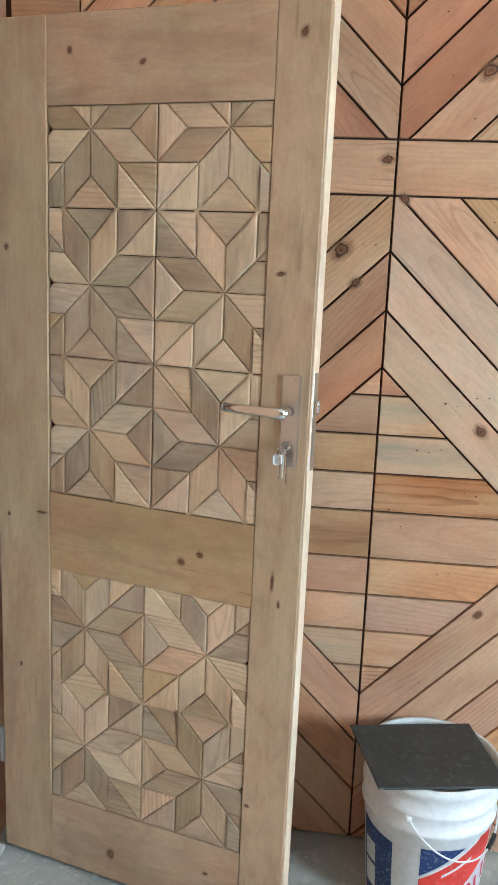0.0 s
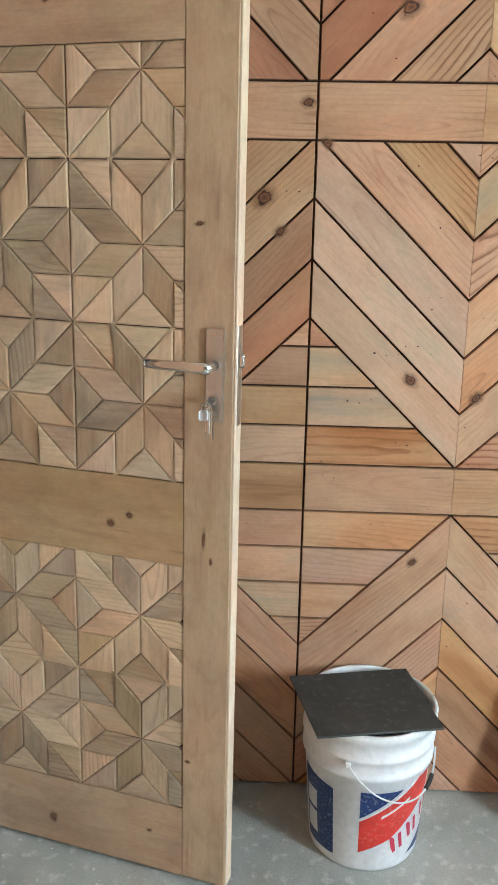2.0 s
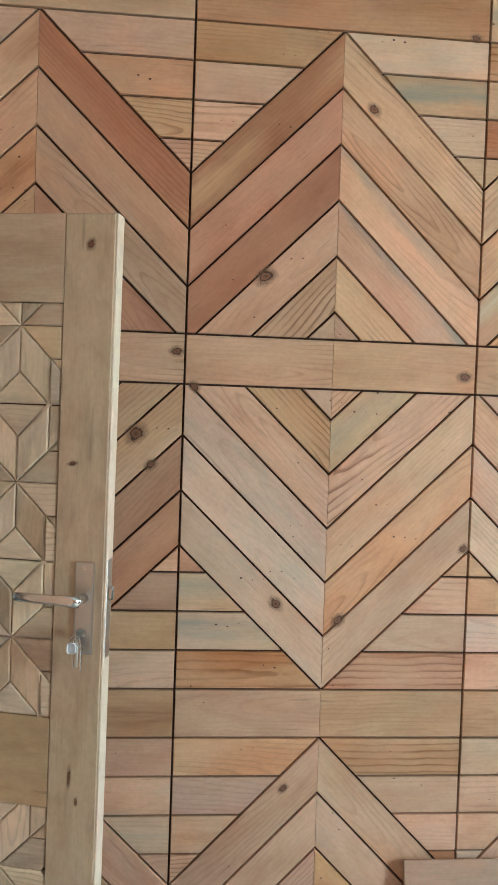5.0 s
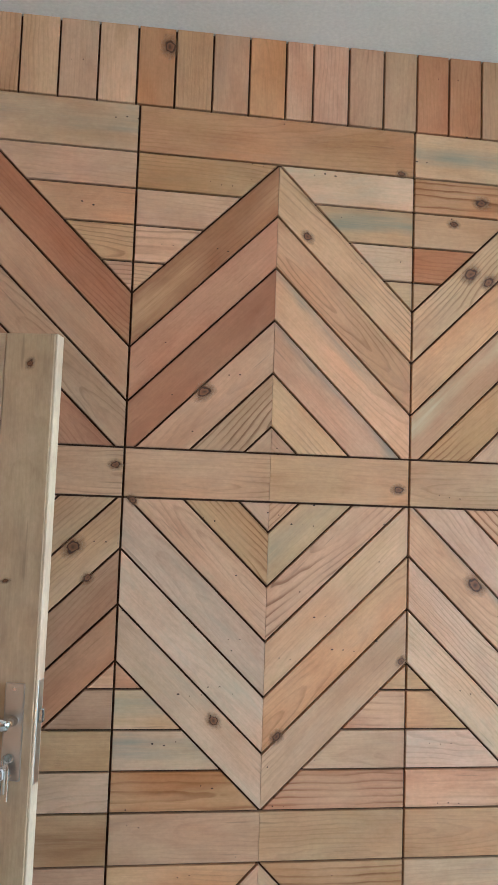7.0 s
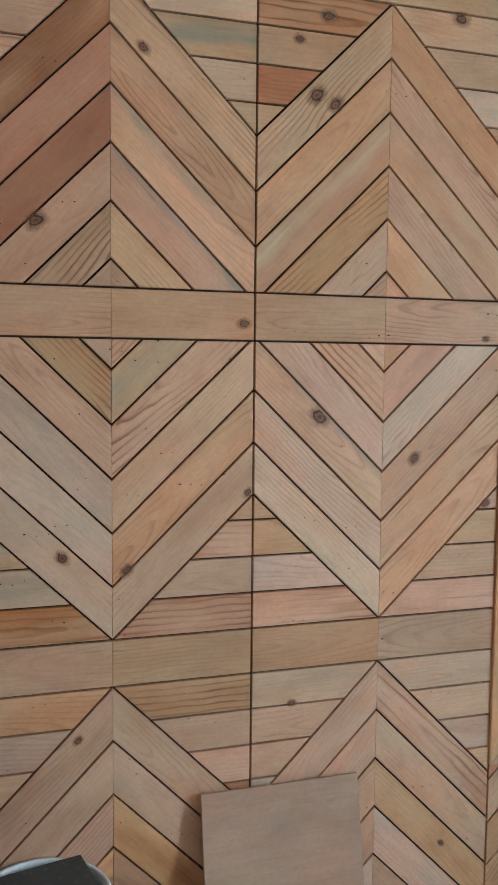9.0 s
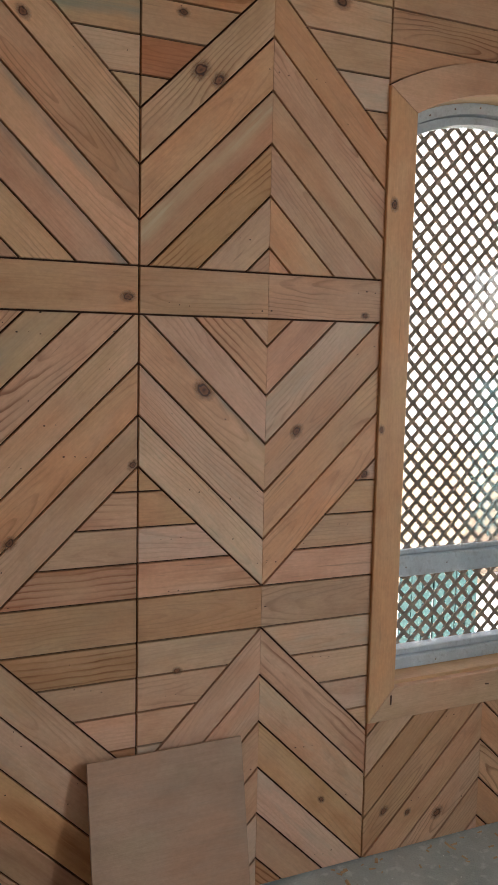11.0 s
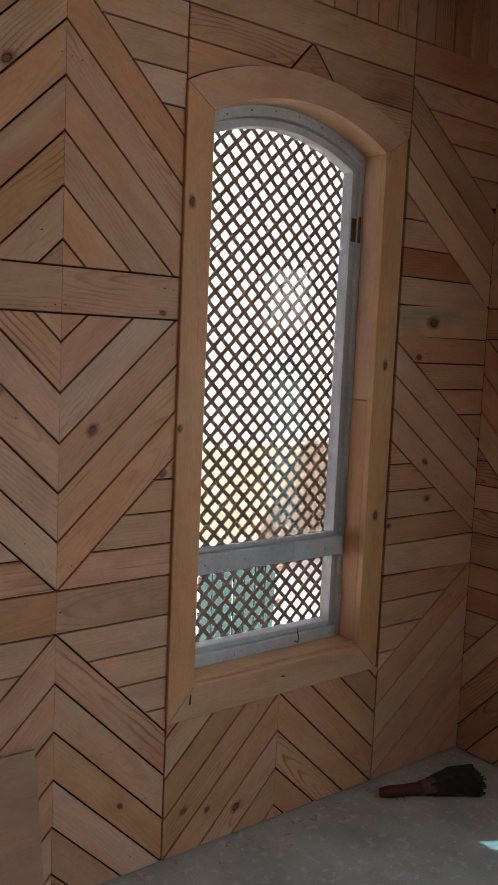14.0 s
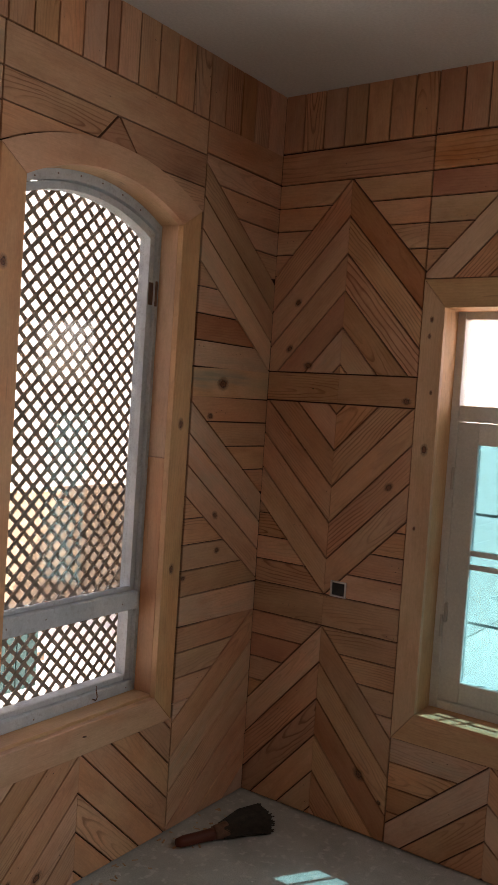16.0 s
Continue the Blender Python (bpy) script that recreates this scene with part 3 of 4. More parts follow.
    for a, b in zip(rows, rows[1:]):
        for k in range(4):
            bm.faces.new((a[k], a[(k + 1) % 4], b[(k + 1) % 4], b[k]))
    bm.faces.new(rows[0])
    bm.faces.new(tuple(reversed(rows[-1])))
    return bm


WX0, WX1 = 1.556, 2.512
window_1 = tagged(empty("window_1"), "arched window with pine casing, grey frame and wooden lattice", "window", kind="structure")
IN_X0, IN_X1, SPRING = 1.656, 2.406, 2.408
DEEP = 0.099


def casing_piece(poly, angle, cl, name="casing"):
    cx, cy = sum(p[0] for p in poly) / len(poly), sum(p[1] for p in poly) / len(poly)
    c, s = math.cos(radians(angle)), math.sin(radians(angle))
    loc = [((x - cx) * c + (y - cy) * s, -(x - cx) * s + (y - cy) * c) for x, y in poly]
    verts, faces = slab(inset(loc, [0.0006] * len(loc)), inset(loc, [0.003] * len(loc)), 0.026)
    return mesh_from(name, verts, faces, CASING, None, cl.base @ Matrix.Translation((cx, cy, 0)) @ Matrix.Rotation(radians(angle), 4, "Z"))


rng_n = random.Random(11)
north = Cladding(wall_north, (0, FACE, 0), (1, 0, 0), rng_n)
for poly, angle in (
        ([(WX0, 0.477), (IN_X0, 0.587), (IN_X0, SPRING), (WX0, 2.479)], 90.0),
        ([(IN_X1, 0.587), (WX1, 0.477), (WX1, 2.479), (IN_X1, SPRING)], 90.0),
        ([(WX0, 0.477), (WX1, 0.477), (IN_X1, 0.587), (IN_X0, 0.587)], 0.0)):
    casing_piece(poly, angle, north).parent = window_1
head = strip_bm(arc(IN_X0, IN_X1, SPRING, 0.10), arc(WX0, WX1, 2.479, 0.122), -0.012, FACE)
part("casing", head, CASING, window_1, "arched pine head casing")
# reveal
grain_box("jamb", (IN_X0 - 0.03, 0.0145, 0.57), (IN_X0 - 0.001, DEEP, SPRING + 0.02), CASING, window_1, "z")
grain_box("jamb", (IN_X1 + 0.001, 0.0145, 0.57), (IN_X1 + 0.03, DEEP, 1.52), CASING, window_1, "z")
grain_box("jamb", (IN_X1 + 0.002, 0.0145, 1.522), (IN_X1 + 0.03, DEEP, SPRING + 0.02), CASING, window_1, "z")
grain_box("window_sill", (IN_X0 - 0.03, 0.0145, 0.565), (IN_X1 + 0.03, DEEP, 0.598), CASING, window_1, "x")
soffit = strip_bm(arc(IN_X0, IN_X1, SPRING, 0.10), [(p[0], 2.529) for p in arc(1.602, 2.463, SPRING, 0.1)], 0.0145, DEEP)
part("soffit", soffit, CASING, window_1, "arched pine soffit board")


def frame_ring(x0, x1, z0, spring, rise, w, lift, y0, y1, material, name, bottom):
    """An arched frame: two posts and the arch in one, and a bottom rail of its own height."""
    inner = [(x0 + w, z0)] + arc(x0 + w, x1 - w, spring, rise * 0.98) + [(x1 - w, z0)]
    outer = [(x0, z0)] + arc(x0, x1, spring + lift, rise) + [(x1, z0)]
    ring = part(name, strip_bm(inner, outer, y0, y1), material, window_1)
    rail = part("bottom_rail", box_bm((x0 + w, y0 + 0.001, z0), (x1 - w, y1, z0 + bottom), 0.003), material, window_1)
    return ring, rail


frame_ring(IN_X0 - 0.022, IN_X1 + 0.022, 0.575, SPRING - 0.03, 0.098, 0.034, 0.05, DEEP + 0.001, DEEP + 0.055, GREY_PAINT, "frame", 0.062)
frame_ring(IN_X0 + 0.009, IN_X1 - 0.009, 0.638, SPRING - 0.052, 0.090, 0.030, 0.022, DEEP + 0.018, DEEP + 0.07, GREY_PAINT, "sash", 0.022)
part("pane", box_bm((IN_X0 + 0.03, DEEP + 0.044, 0.99), (IN_X1 - 0.03, DEEP + 0.048, 2.47), 0), GLASS, window_1, "clear glass pane")
part("middle_rail", box_bm((IN_X0 + 0.014, DEEP - 0.012, 0.925), (IN_X1 - 0.014, DEEP + 0.06, 0.995), 0.004), GREY_PAINT, window_1)
part("glazing_bead", box_bm((IN_X0 + 0.042, DEEP + 0.012, 0.996), (IN_X1 - 0.042, DEEP + 0.03, 1.012), 0.003), GREY_PAINT, window_1)
part("hinge", box_bm((IN_X1 - 0.034, DEEP + 0.0125, 2.105), (IN_X1 - 0.012, DEEP + 0.0185, 2.19), 0.001), RUST, window_1, "rusty iron hinge")
part("hinge", tube_bm([Vector((IN_X1 - 0.012, DEEP - 0.003, 2.10)), Vector((IN_X1 - 0.012, DEEP - 0.003, 2.195))], 0.005, 8), RUST, window_1, "rusty iron hinge knuckle")
part("hinge", box_bm((IN_X1 - 0.016, DEEP - 0.003, 1.70), (IN_X1 - 0.009, DEEP + 0.002, 1.78), 0.001), GREY_PAINT, window_1, "painted-over hinge")
hook = [Vector((2.184, DEEP + 0.004, 0.612)), Vector((2.184, DEEP - 0.014, 0.612)), Vector((2.185, DEEP - 0.02, 0.625)), Vector((2.178, DEEP - 0.02, 0.652)), Vector((2.181, DEEP - 0.016, 0.667))]
part("latch_hook", tube_bm(hook, 0.0024, 6), RUST, window_1, "small bent iron hook")
for i, (x, z) in enumerate(arc(IN_X0 + 0.03, IN_X1 - 0.03, SPRING - 0.012, 0.098, 7)[1:-1]):
    part("nail", tube_bm([Vector((x, DEEP - 0.0012, z)), Vector((x, DEEP + 0.003, z))], 0.0028, 6), RUST, window_1)
for x, z in ((1.75, 0.958), (1.92, 0.962), (2.30, 0.955), (1.90, 0.612), (2.36, 0.615)):
    part("nail", tube_bm([Vector((x, DEEP - (0.0135 if z > 0.9 else 0.001), z)), Vector((x, DEEP, z))], 0.0026, 6), RUST, window_1)
# knots and a loose nail in the casing
for x, z, r in ((2.461, 1.655, 0.017), (2.457, 1.088, 0.016), (1.583, 2.13, 0.016), (1.566, 1.44, 0.012)):
    ring = [(math.cos(2 * math.pi * k / 14), math.sin(2 * math.pi * k / 14), 0.0) for k in range(14)]
    mesh_from("knot", ring, [tuple(range(14))], KNOT, window_1, north.base @ Matrix.Translation((x, z, 0.0263)) @ Matrix.Diagonal((r * 1.3, r * 2.0, 1, 1)))
part("nail", tube_bm([Vector((1.642, -0.0125, 0.53)), Vector((1.643, -0.0135, 0.562))], 0.003, 6), RUST, window_1, "bent rusty nail")
part("nail", tube_bm([Vector((2.03, -0.0125, 0.545)), Vector((2.045, -0.0135, 0.543))], 0.003, 6), RUST, window_1)

# lattice of crossing slats behind the sash
LX0, LX1, LZ0, LZ1 = 1.603, 2.462, 0.56, 2.525
PITCH = 0.0625


def lattice():
    for layer, sign in ((0, 1), (1, -1)):
        k = -60
        while k < 60:
            c = k * PITCH
            k += 1
            ends = []
            # slat runs along z = zc + sign * (x - xc) + c
            xc, zc = (LX0 + LX1) / 2, (LZ0 + LZ1) / 2
            for x in (LX0, LX1):
                z = zc + sign * (x - xc) + c
                if LZ0 <= z <= LZ1:
                    ends.append((x, z))
            for z in (LZ0, LZ1):
                x = xc + sign * (z - zc - c)
                if LX0 < x < LX1:
                    ends.append((x, z))
            if len(ends) < 2 or math.dist(ends[0], ends[1]) < 0.03:
                continue
            (x0, z0), (x1, z1) = sorted(ends)[0], sorted(ends)[-1]
            y = DEEP + 0.0745 + layer * 0.0065
            length = math.dist((x0, z0), (x1, z1))
            m = Matrix.Translation(((x0 + x1) / 2, y, (z0 + z1) / 2)) @ Matrix.Rotation(-math.atan2(z1 - z0, x1 - x0), 4, "Y")
            part("slat", box_bm((-length / 2, -0.003, -0.0073), (length / 2, 0.003, 0.0073), 0.001), LATTICE, window_1, "", m)


lattice()

# ---- window in the east wall ----
window_2 = tagged(empty("window_2"), "white painted casement window with pine casing, sunlit", "window", kind="structure")
EY0, EY1, EZ0, EZ1 = -0.714, -1.532, 0.447, 2.284
JY0, JY1, JZ0, JZ1 = -0.808, -1.436, 0.567, 2.172
rng_e = random.Random(5)
east = Cladding(wall_east, (XE + FACE, 0, 0), (0, -1, 0), rng_e)
for poly, angle in (
        ([(-EY0, EZ0), (-JY0, JZ0), (-JY0, JZ1), (-EY0, EZ1)], 90.0),
        ([(-JY1, JZ0), (-EY1, EZ0), (-EY1, EZ1), (-JY1, JZ1)], 90.0),
        ([(-EY0, EZ0), (-EY1, EZ0), (-JY1, JZ0), (-JY0, JZ0)], 0.0),
        ([(-JY0, JZ1), (-JY1, JZ1), (-EY1, EZ1), (-EY0, EZ1)], 0.0)):
    casing_piece(poly, angle, east).parent = window_2
FX = XE + 0.135
grain_box("jamb", (XE + 0.0145, JY0 + 0.03, JZ0 - 0.03), (FX, JY0 + 0.001, JZ1 + 0.03), CASING, window_2, "z")
grain_box("jamb", (XE + 0.0145, JY1 - 0.001, JZ0 - 0.03), (FX, JY1 - 0.03, JZ1 + 0.03), CASING, window_2, "z")
grain_box("head", (XE + 0.0145, JY0 + 0.0005, JZ1 + 0.001), (FX, JY1 - 0.0005, JZ1 + 0.03), CASING, window_2, "y")
grain_box("window_sill", (XE + 0.0145, JY0 + 0.0005, JZ0 - 0.03), (FX, JY1 - 0.0005, JZ0 - 0.001), CASING, window_2, "y")


def frame_e(name, y0, y1, z0, z1, w, x0, x1, bottom=None):
    """A rectangular white frame in the east window: two stiles and two rails."""
    bottom = bottom or w
    for a, b in ((y0, y0 - w), (y1 + w, y1)):
        part(name + "_stile", box_bm((x0, b, z0), (x1, a, z1), 0.003), WHITE_PAINT, window_2)
    for a, b in ((z0, z0 + bottom), (z1 - w, z1)):
        part(name + "_rail", box_bm((x0 + 0.0005, y1 + w, a), (x1 - 0.0005, y0 - w, b), 0.003), WHITE_PAINT, window_2)


frame_e("frame", JY0 + 0.02, JY1 - 0.02, JZ0 - 0.02, JZ1 + 0.02, 0.05, FX + 0.001, FX + 0.07)
part("transom", box_bm((FX + 0.0005, JY1 + 0.03, 1.735), (FX + 0.0705, JY0 - 0.03, 1.80), 0.004), WHITE_PAINT, window_2)
frame_e("sash", JY0 - 0.028, JY1 + 0.028, 0.60, 1.733, 0.088, FX + 0.012, FX + 0.055, 0.085)
for z in (1.145, 1.20):
    part("glazing_bar", box_bm((FX + 0.018, JY1 + 0.115, z), (FX + 0.045, JY0 - 0.115, z + 0.022), 0.003), WHITE_PAINT, window_2)
for z0, z1 in ((0.684, 1.146), (1.166, 1.201), (1.221, 1.646)):
    part("pane", box_bm((FX + 0.028, JY1 + 0.114, z0), (FX + 0.032, JY0 - 0.114, z1), 0), GLASS_TINTED, window_2, "blue tinted glass pane")
part("pane", box_bm((FX + 0.033, JY1 + 0.029, 1.798), (FX + 0.037, JY0 - 0.029, 2.143), 0), GLASS, window_2)
part("handle", box_bm((FX - 0.006, JY0 - 0.034, 0.92), (FX + 0.012, JY0 - 0.046, 1.0), 0.003), STEEL, window_2, "small steel casement catch")


for y, z, r in ((-0.765, 1.615, 0.017), (-0.752, 2.06, 0.008), (-0.757, 2.125, 0.009), (-0.775, 1.84, 0.007), (-0.748, 1.30, 0.007)):
    ring = [(math.cos(2 * math.pi * k / 14), math.sin(2 * math.pi * k / 14), 0.0) for k in range(14)]
    mesh_from("knot", ring, [tuple(range(14))], KNOT, window_2, east.base @ Matrix.Translation((-y, z, 0.0263)) @ Matrix.Diagonal((r * 1.3, r * 2.0, 1, 1)))
part("hinge", tube_bm([Vector((FX - 0.004, JY0 - 0.026, 0.86)), Vector((FX - 0.004, JY0 - 0.026, 0.95))], 0.006, 10), STEEL, window_2, "small steel hinge knuckle")
part("hinge", tube_bm([Vector((FX - 0.004, JY0 - 0.026, 1.46)), Vector((FX - 0.004, JY0 - 0.026, 1.55))], 0.006, 10), STEEL, window_2, "small steel hinge knuckle")

# unseen bars added outside to cast the dark lines in the sun patch
for y in (-1.06, -1.13, -1.36):
    part("bar", box_bm((XE + 0.245, y - 0.007, JZ0 - 0.02), (XE + 0.257, y + 0.007, JZ1 + 0.02), 0.001), WHITE_PAINT, window_2)
for z in (0.91, 1.36):
    part("bar", box_bm((XE + 0.2455, JY1 - 0.03, z - 0.006), (XE + 0.2565, JY0 + 0.03, z + 0.006), 0.001), WHITE_PAINT, window_2)

# ---- bucket ----
def bucket():
    thing = tagged(empty("paint_bucket", Matrix.Translation((0.190, -0.183, 0)) @ Matrix.Diagonal((1.03, 1.03, 1.0, 1))), "white plastic paint bucket with red and blue label on the floor", "bucket")
    profile = [(0.0, 0.003), (0.128, 0.003), (0.134, 0.0), (0.137, 0.006), (0.1385, 0.012), (0.157, 0.275), (0.1635, 0.279), (0.1642, 0.29), (0.159, 0.294),
               (0.1595, 0.325), (0.1645, 0.329), (0.165, 0.338), (0.160, 0.342), (0.1605, 0.378), (0.1665, 0.383), (0.167, 0.402), (0.163, 0.408),
               (0.1565, 0.405), (0.155, 0.38), (0.135, 0.02), (0.0, 0.018)]
    bm = bmesh.new()
    seg = 64
    rings = [[bm.verts.new((r * math.cos(2 * math.pi * i / seg), r * math.sin(2 * math.pi * i / seg), z)) for i in range(seg)] for r, z in profile[1:-1]]
    for a, b in zip(rings, rings[1:]):
        for i in range(seg):
            j = (i + 1) % seg
            bm.faces.new((a[i], a[j], b[j], b[i]))
    bm.faces.new(list(reversed(rings[0])))
    bm.faces.new(rings[-1])
    part("body", bm, BUCKET_WHITE, thing, smooth=True)

    def radius(z):
        return 0.1385 + (z - 0.012) * (0.157 - 0.1385) / 0.263

    def patch(name, poly, material, lift, label=""):
        """A label area in (angle in degrees from the front, height), wrapped on the side."""
        lo, hi = min(p[0] for p in poly), max(p[0] for p in poly)
        n = max(2, int((hi - lo) / 2.5))
        bm = bmesh.new()
        prev = None
        for i in range(n + 1):
            a = min(max(lo + (hi - lo) * i / n, lo + 1e-3), hi - 1e-3)
            zs = []
            for p, q in zip(poly, poly[1:] + poly[:1]):
                if (p[0] - a) * (q[0] - a) <= 0 and abs(p[0] - q[0]) > 1e-9:
                    zs.append(p[1] + (a - p[0]) / (q[0] - p[0]) * (q[1] - p[1]))
            if not zs:
                continue
            col = []
            for k in range(4):
                z = min(zs) + (max(zs) - min(zs)) * k / 3
                r = radius(z) + lift
                th = radians(a - 90)
                col.append(bm.verts.new((r * math.cos(th), r * math.sin(th), z)))
            if prev:
                for k in range(3):
                    bm.faces.new((prev[k], col[k], col[k + 1], prev[k + 1]))
            prev = col
        part(name, bm, material, thing, label, smooth=True)

    patch("label", [(-78, 0.03), (-36, 0.03), (-36, 0.232), (-78, 0.245)], LABEL_BLUE, 0.0006, "dark blue label panel")
    for z0, z1 in ((0.062, 0.125), (0.135, 0.19)):
        patch("label_text_block", [(-74, z0), (-57, z0), (-57, z1), (-74, z1)], LABEL_WHITE, 0.0011, "white block of unreadable small print")
    patch("label", [(-10, 0.165), (30, 0.245), (-10, 0.245)], LABEL_BLUE, 0.0006, "dark blue label corner")
    patch("label", [(-10, 0.06), (20, 0.10), (45, 0.16), (66, 0.215), (66, 0.262), (48, 0.262), (10, 0.195), (-10, 0.158)], LABEL_RED, 0.0006, "red label swoosh")
    patch("label_stripe", [(-10, 0.156), (10, 0.192), (46, 0.258), (40, 0.258), (10, 0.20), (-10, 0.165)], LABEL_WHITE, 0.0011, "white curved stripe")
    patch("label_text_bar", [(10, 0.166), (38, 0.208), (38, 0.216), (10, 0.174)], LABEL_WHITE, 0.0013, "bar of tiny unreadable print")
    for a0, z0, w in ((20, 0.052, 8), (29, 0.060, 7), (38, 0.082, 8), (47, 0.090, 7), (57, 0.118, 7), (66, 0.126, 8)):
        patch("label_mark", [(a0, z0 + 0.05), (a0 + w * 0.55, z0), (a0 + w * 1.05, z0 + 0.006), (a0 + w * 0.6, z0 + 0.056)], LABEL_PINK, 0.0012, "slanted red mark")
    patch("label", [(44, 0.03), (80, 0.03), (80, 0.10)], LABEL_BLUE, 0.0006, "dark blue label corner")
    # wire handle, hanging in front
    pts = []
    for i in range(25):
        s = i / 24
        th = radians(-112 + 96 * s)
        sag = 0.085 * math.sin(math.pi * s) ** 0.8
        r = 0.167 + 0.016 * math.sin(math.pi * s)
        pts.append(Vector((r * math.cos(th), r * math.sin(th), 0.327 - 0.02 * s - sag * 1.0)))
    part("handle", tube_bm(pts, 0.0022), LABEL_WHITE, thing, "white plastic-coated wire handle", smooth=True)
    part("grip", tube_bm(pts[17:21], 0.0055), BLACK, thing, "dark handle grip", smooth=True)
    part("handle_boss", box_bm((-0.007, -0.007, -0.007), (0.007, 0.007, 0.007), 0.003), BUCKET_WHITE, thing, "", Matrix.Translation(pts[0] * 0.985) )
    return thing


bucket()
sheet_poly = [(-0.017, -0.101), (0.05, -0.37), (0.357, -0.31), (0.30, -0.035)]
lo = inset(sheet_poly, [0.0] * 4)
verts, faces = slab(lo, inset(lo, [0.001] * 4), 0.005)
tagged(mesh_from("cover_sheet", verts, faces, SLATE, None, Matrix.Translation((0, 0, 0.4085)) ), "dark grey scuffed square sheet lying on the bucket", "sheet")

# ---- leaning board ----
tilt = math.atan2(0.115, 0.545)
lean = Matrix.Translation((0.862, -0.134, 0.0)) @ Matrix.Rotation(-tilt, 4, "X")
part_board = part("leaning_board", box_bm((-0.235, -0.010, 0.0), (0.235, 0.0, 0.537), 0.0015), PLYWOOD, None, "", lean)
tagged(part_board, "greyish plywood sheet leaning against the clad wall", "board")

# ---- socket box ----
sock = tagged(empty("socket_box", Matrix.Translation((XE, -0.424, 0.996))), "empty electrical socket box let into the boards", "socket box")
for lo, hi in (((-0.004, -0.038, -0.034), (0.0, -0.029, 0.034)), ((-0.004, 0.029, -0.034), (0.0, 0.038, 0.034)), ((-0.004, -0.0285, 0.026), (0.0, 0.0285, 0.034)), ((-0.004, -0.0285, -0.034), (0.0, 0.0285, -0.026))):
    part("rim", box_bm(lo, hi, 0.001), STEEL, sock)
# no hole is cut: a black block paints the shade inside the box
part("cavity", box_bm((-0.002, -0.0285, -0.0258), (0.0005, 0.0285, 0.0258), 0), BLACK, sock, "flat black block standing for the shaded hole")


# ---- small things on the floor ----
def hand_broom():
    thing = tagged(empty("hand_broom", Matrix.Translation((2.47, -0.115, 0)) @ Matrix.Rotation(radians(-23), 4, "Z")), "dark worn hand broom with reddish handle in the corner", "broom")
    part("handle", tube_bm([Vector((0.0 + 0.025 * i, 0, 0.026)) for i in range(8)], [0.016, 0.021, 0.022, 0.022, 0.022, 0.023, 0.024, 0.024], 14), HANDLE_RED, thing, smooth=True)
    part("binding", tube_bm([Vector((0.165 + 0.012 * i, 0, 0.03)) for i in range(6)], [0.026, 0.028, 0.03, 0.031, 0.033, 0.034], 14), RUST, thing, "dull wire binding", smooth=True)
    bm = bmesh.new()
    rng = random.Random(3)
    for i in range(420):
        a, b = rng.uniform(-1, 1), rng.uniform(-1, 1)
        p0 = Vector((0.2, 0.026 * a, 0.03 + 0.022 * b))
        p2 = Vector((0.2 + rng.uniform(0.19, 0.22), 0.062 * a + rng.uniform(-0.006, 0.006), max(0.006, 0.04 + 0.035 * b)))
        p1 = (p0 + p2) / 2 + Vector((0, 0.01 * a, 0.012))
        for q0, q1 in ((p0, p1), (p1, p2)):
            w = Vector((0, 0.0035, 0))
            h = Vector((0, 0, 0.0035))
            f = [bm.verts.new(v) for v in (q0 - w, q0 + w, q0 + h, q1 - w, q1 + w, q1 + h)]
            for ids in ((0, 1, 4, 3), (1, 2, 5, 4), (2, 0, 3, 5)):
                bm.faces.new([f[k] for k in ids])
    tagged(part("bristles", bm, BRISTLE, thing), kind="stuff")


hand_broom()
off = grain_box("wood_offcut", (-0.09, -0.017, 0.0), (0.09, 0.017, 0.011), DOOR_EDGE, None)
off.matrix_basis = Matrix.Translation((0.125, -0.545, 0.0057)) @ Matrix.Rotation(radians(-14), 4, "Z")
tagged(off, "pale pine offcut lying on the concrete floor", "offcut")


def shavings():
    bm = bmesh.new()
    rng = random.Random(8)
    for i in range(70):
        x, y = rng.uniform(1.3, 2.9), -abs(rng.gauss(0, 0.07)) - 0.012
        if i % 5 == 0:
            x, y = rng.uniform(-0.6, 2.2), rng.uniform(-1.2, -0.05)
        s, a = rng.uniform(0.004, 0.014), rng.uniform(0, 6.28)
        c, d = Vector((math.cos(a), math.sin(a), 0)) * s, Vector((-math.sin(a), math.cos(a), 0)) * s * rng.uniform(0.25, 0.5)
        p = Vector((x, y, 0.0005))
        h = Vector((0, 0, rng.uniform(0.002, 0.006)))
        vs = [bm.verts.new(q) for q in (p - c - d, p + c - d, p + c + d, p - c + d, p - c + h, p + c + h * 0.6)]
        for ids in ((0, 1, 5, 4), (2, 3, 4, 5), (0, 4, 3), (1, 2, 5), (3, 2, 1, 0)):
            bm.faces.new([vs[k] for k in ids])
    tagged(part("wood_shavings", bm, SHAVING, None), "small wood chips and crumbs along the wall base", "shavings", kind="stuff")


shavings()


def grit():
    """Crumbs of plaster and cement dust swept up on the bare floor."""
    bm = bmesh.new()
    rng = random.Random(17)
    for i in range(520):
        if i % 3:
            x, y = rng.gauss(-0.55, 0.28), rng.gauss(-0.62, 0.13)
        else:
            x, y = rng.uniform(-0.9, 2.6), rng.uniform(-1.3, -0.05)
        r = rng.choice((0.0012, 0.0016, 0.002, 0.0032, 0.0045))
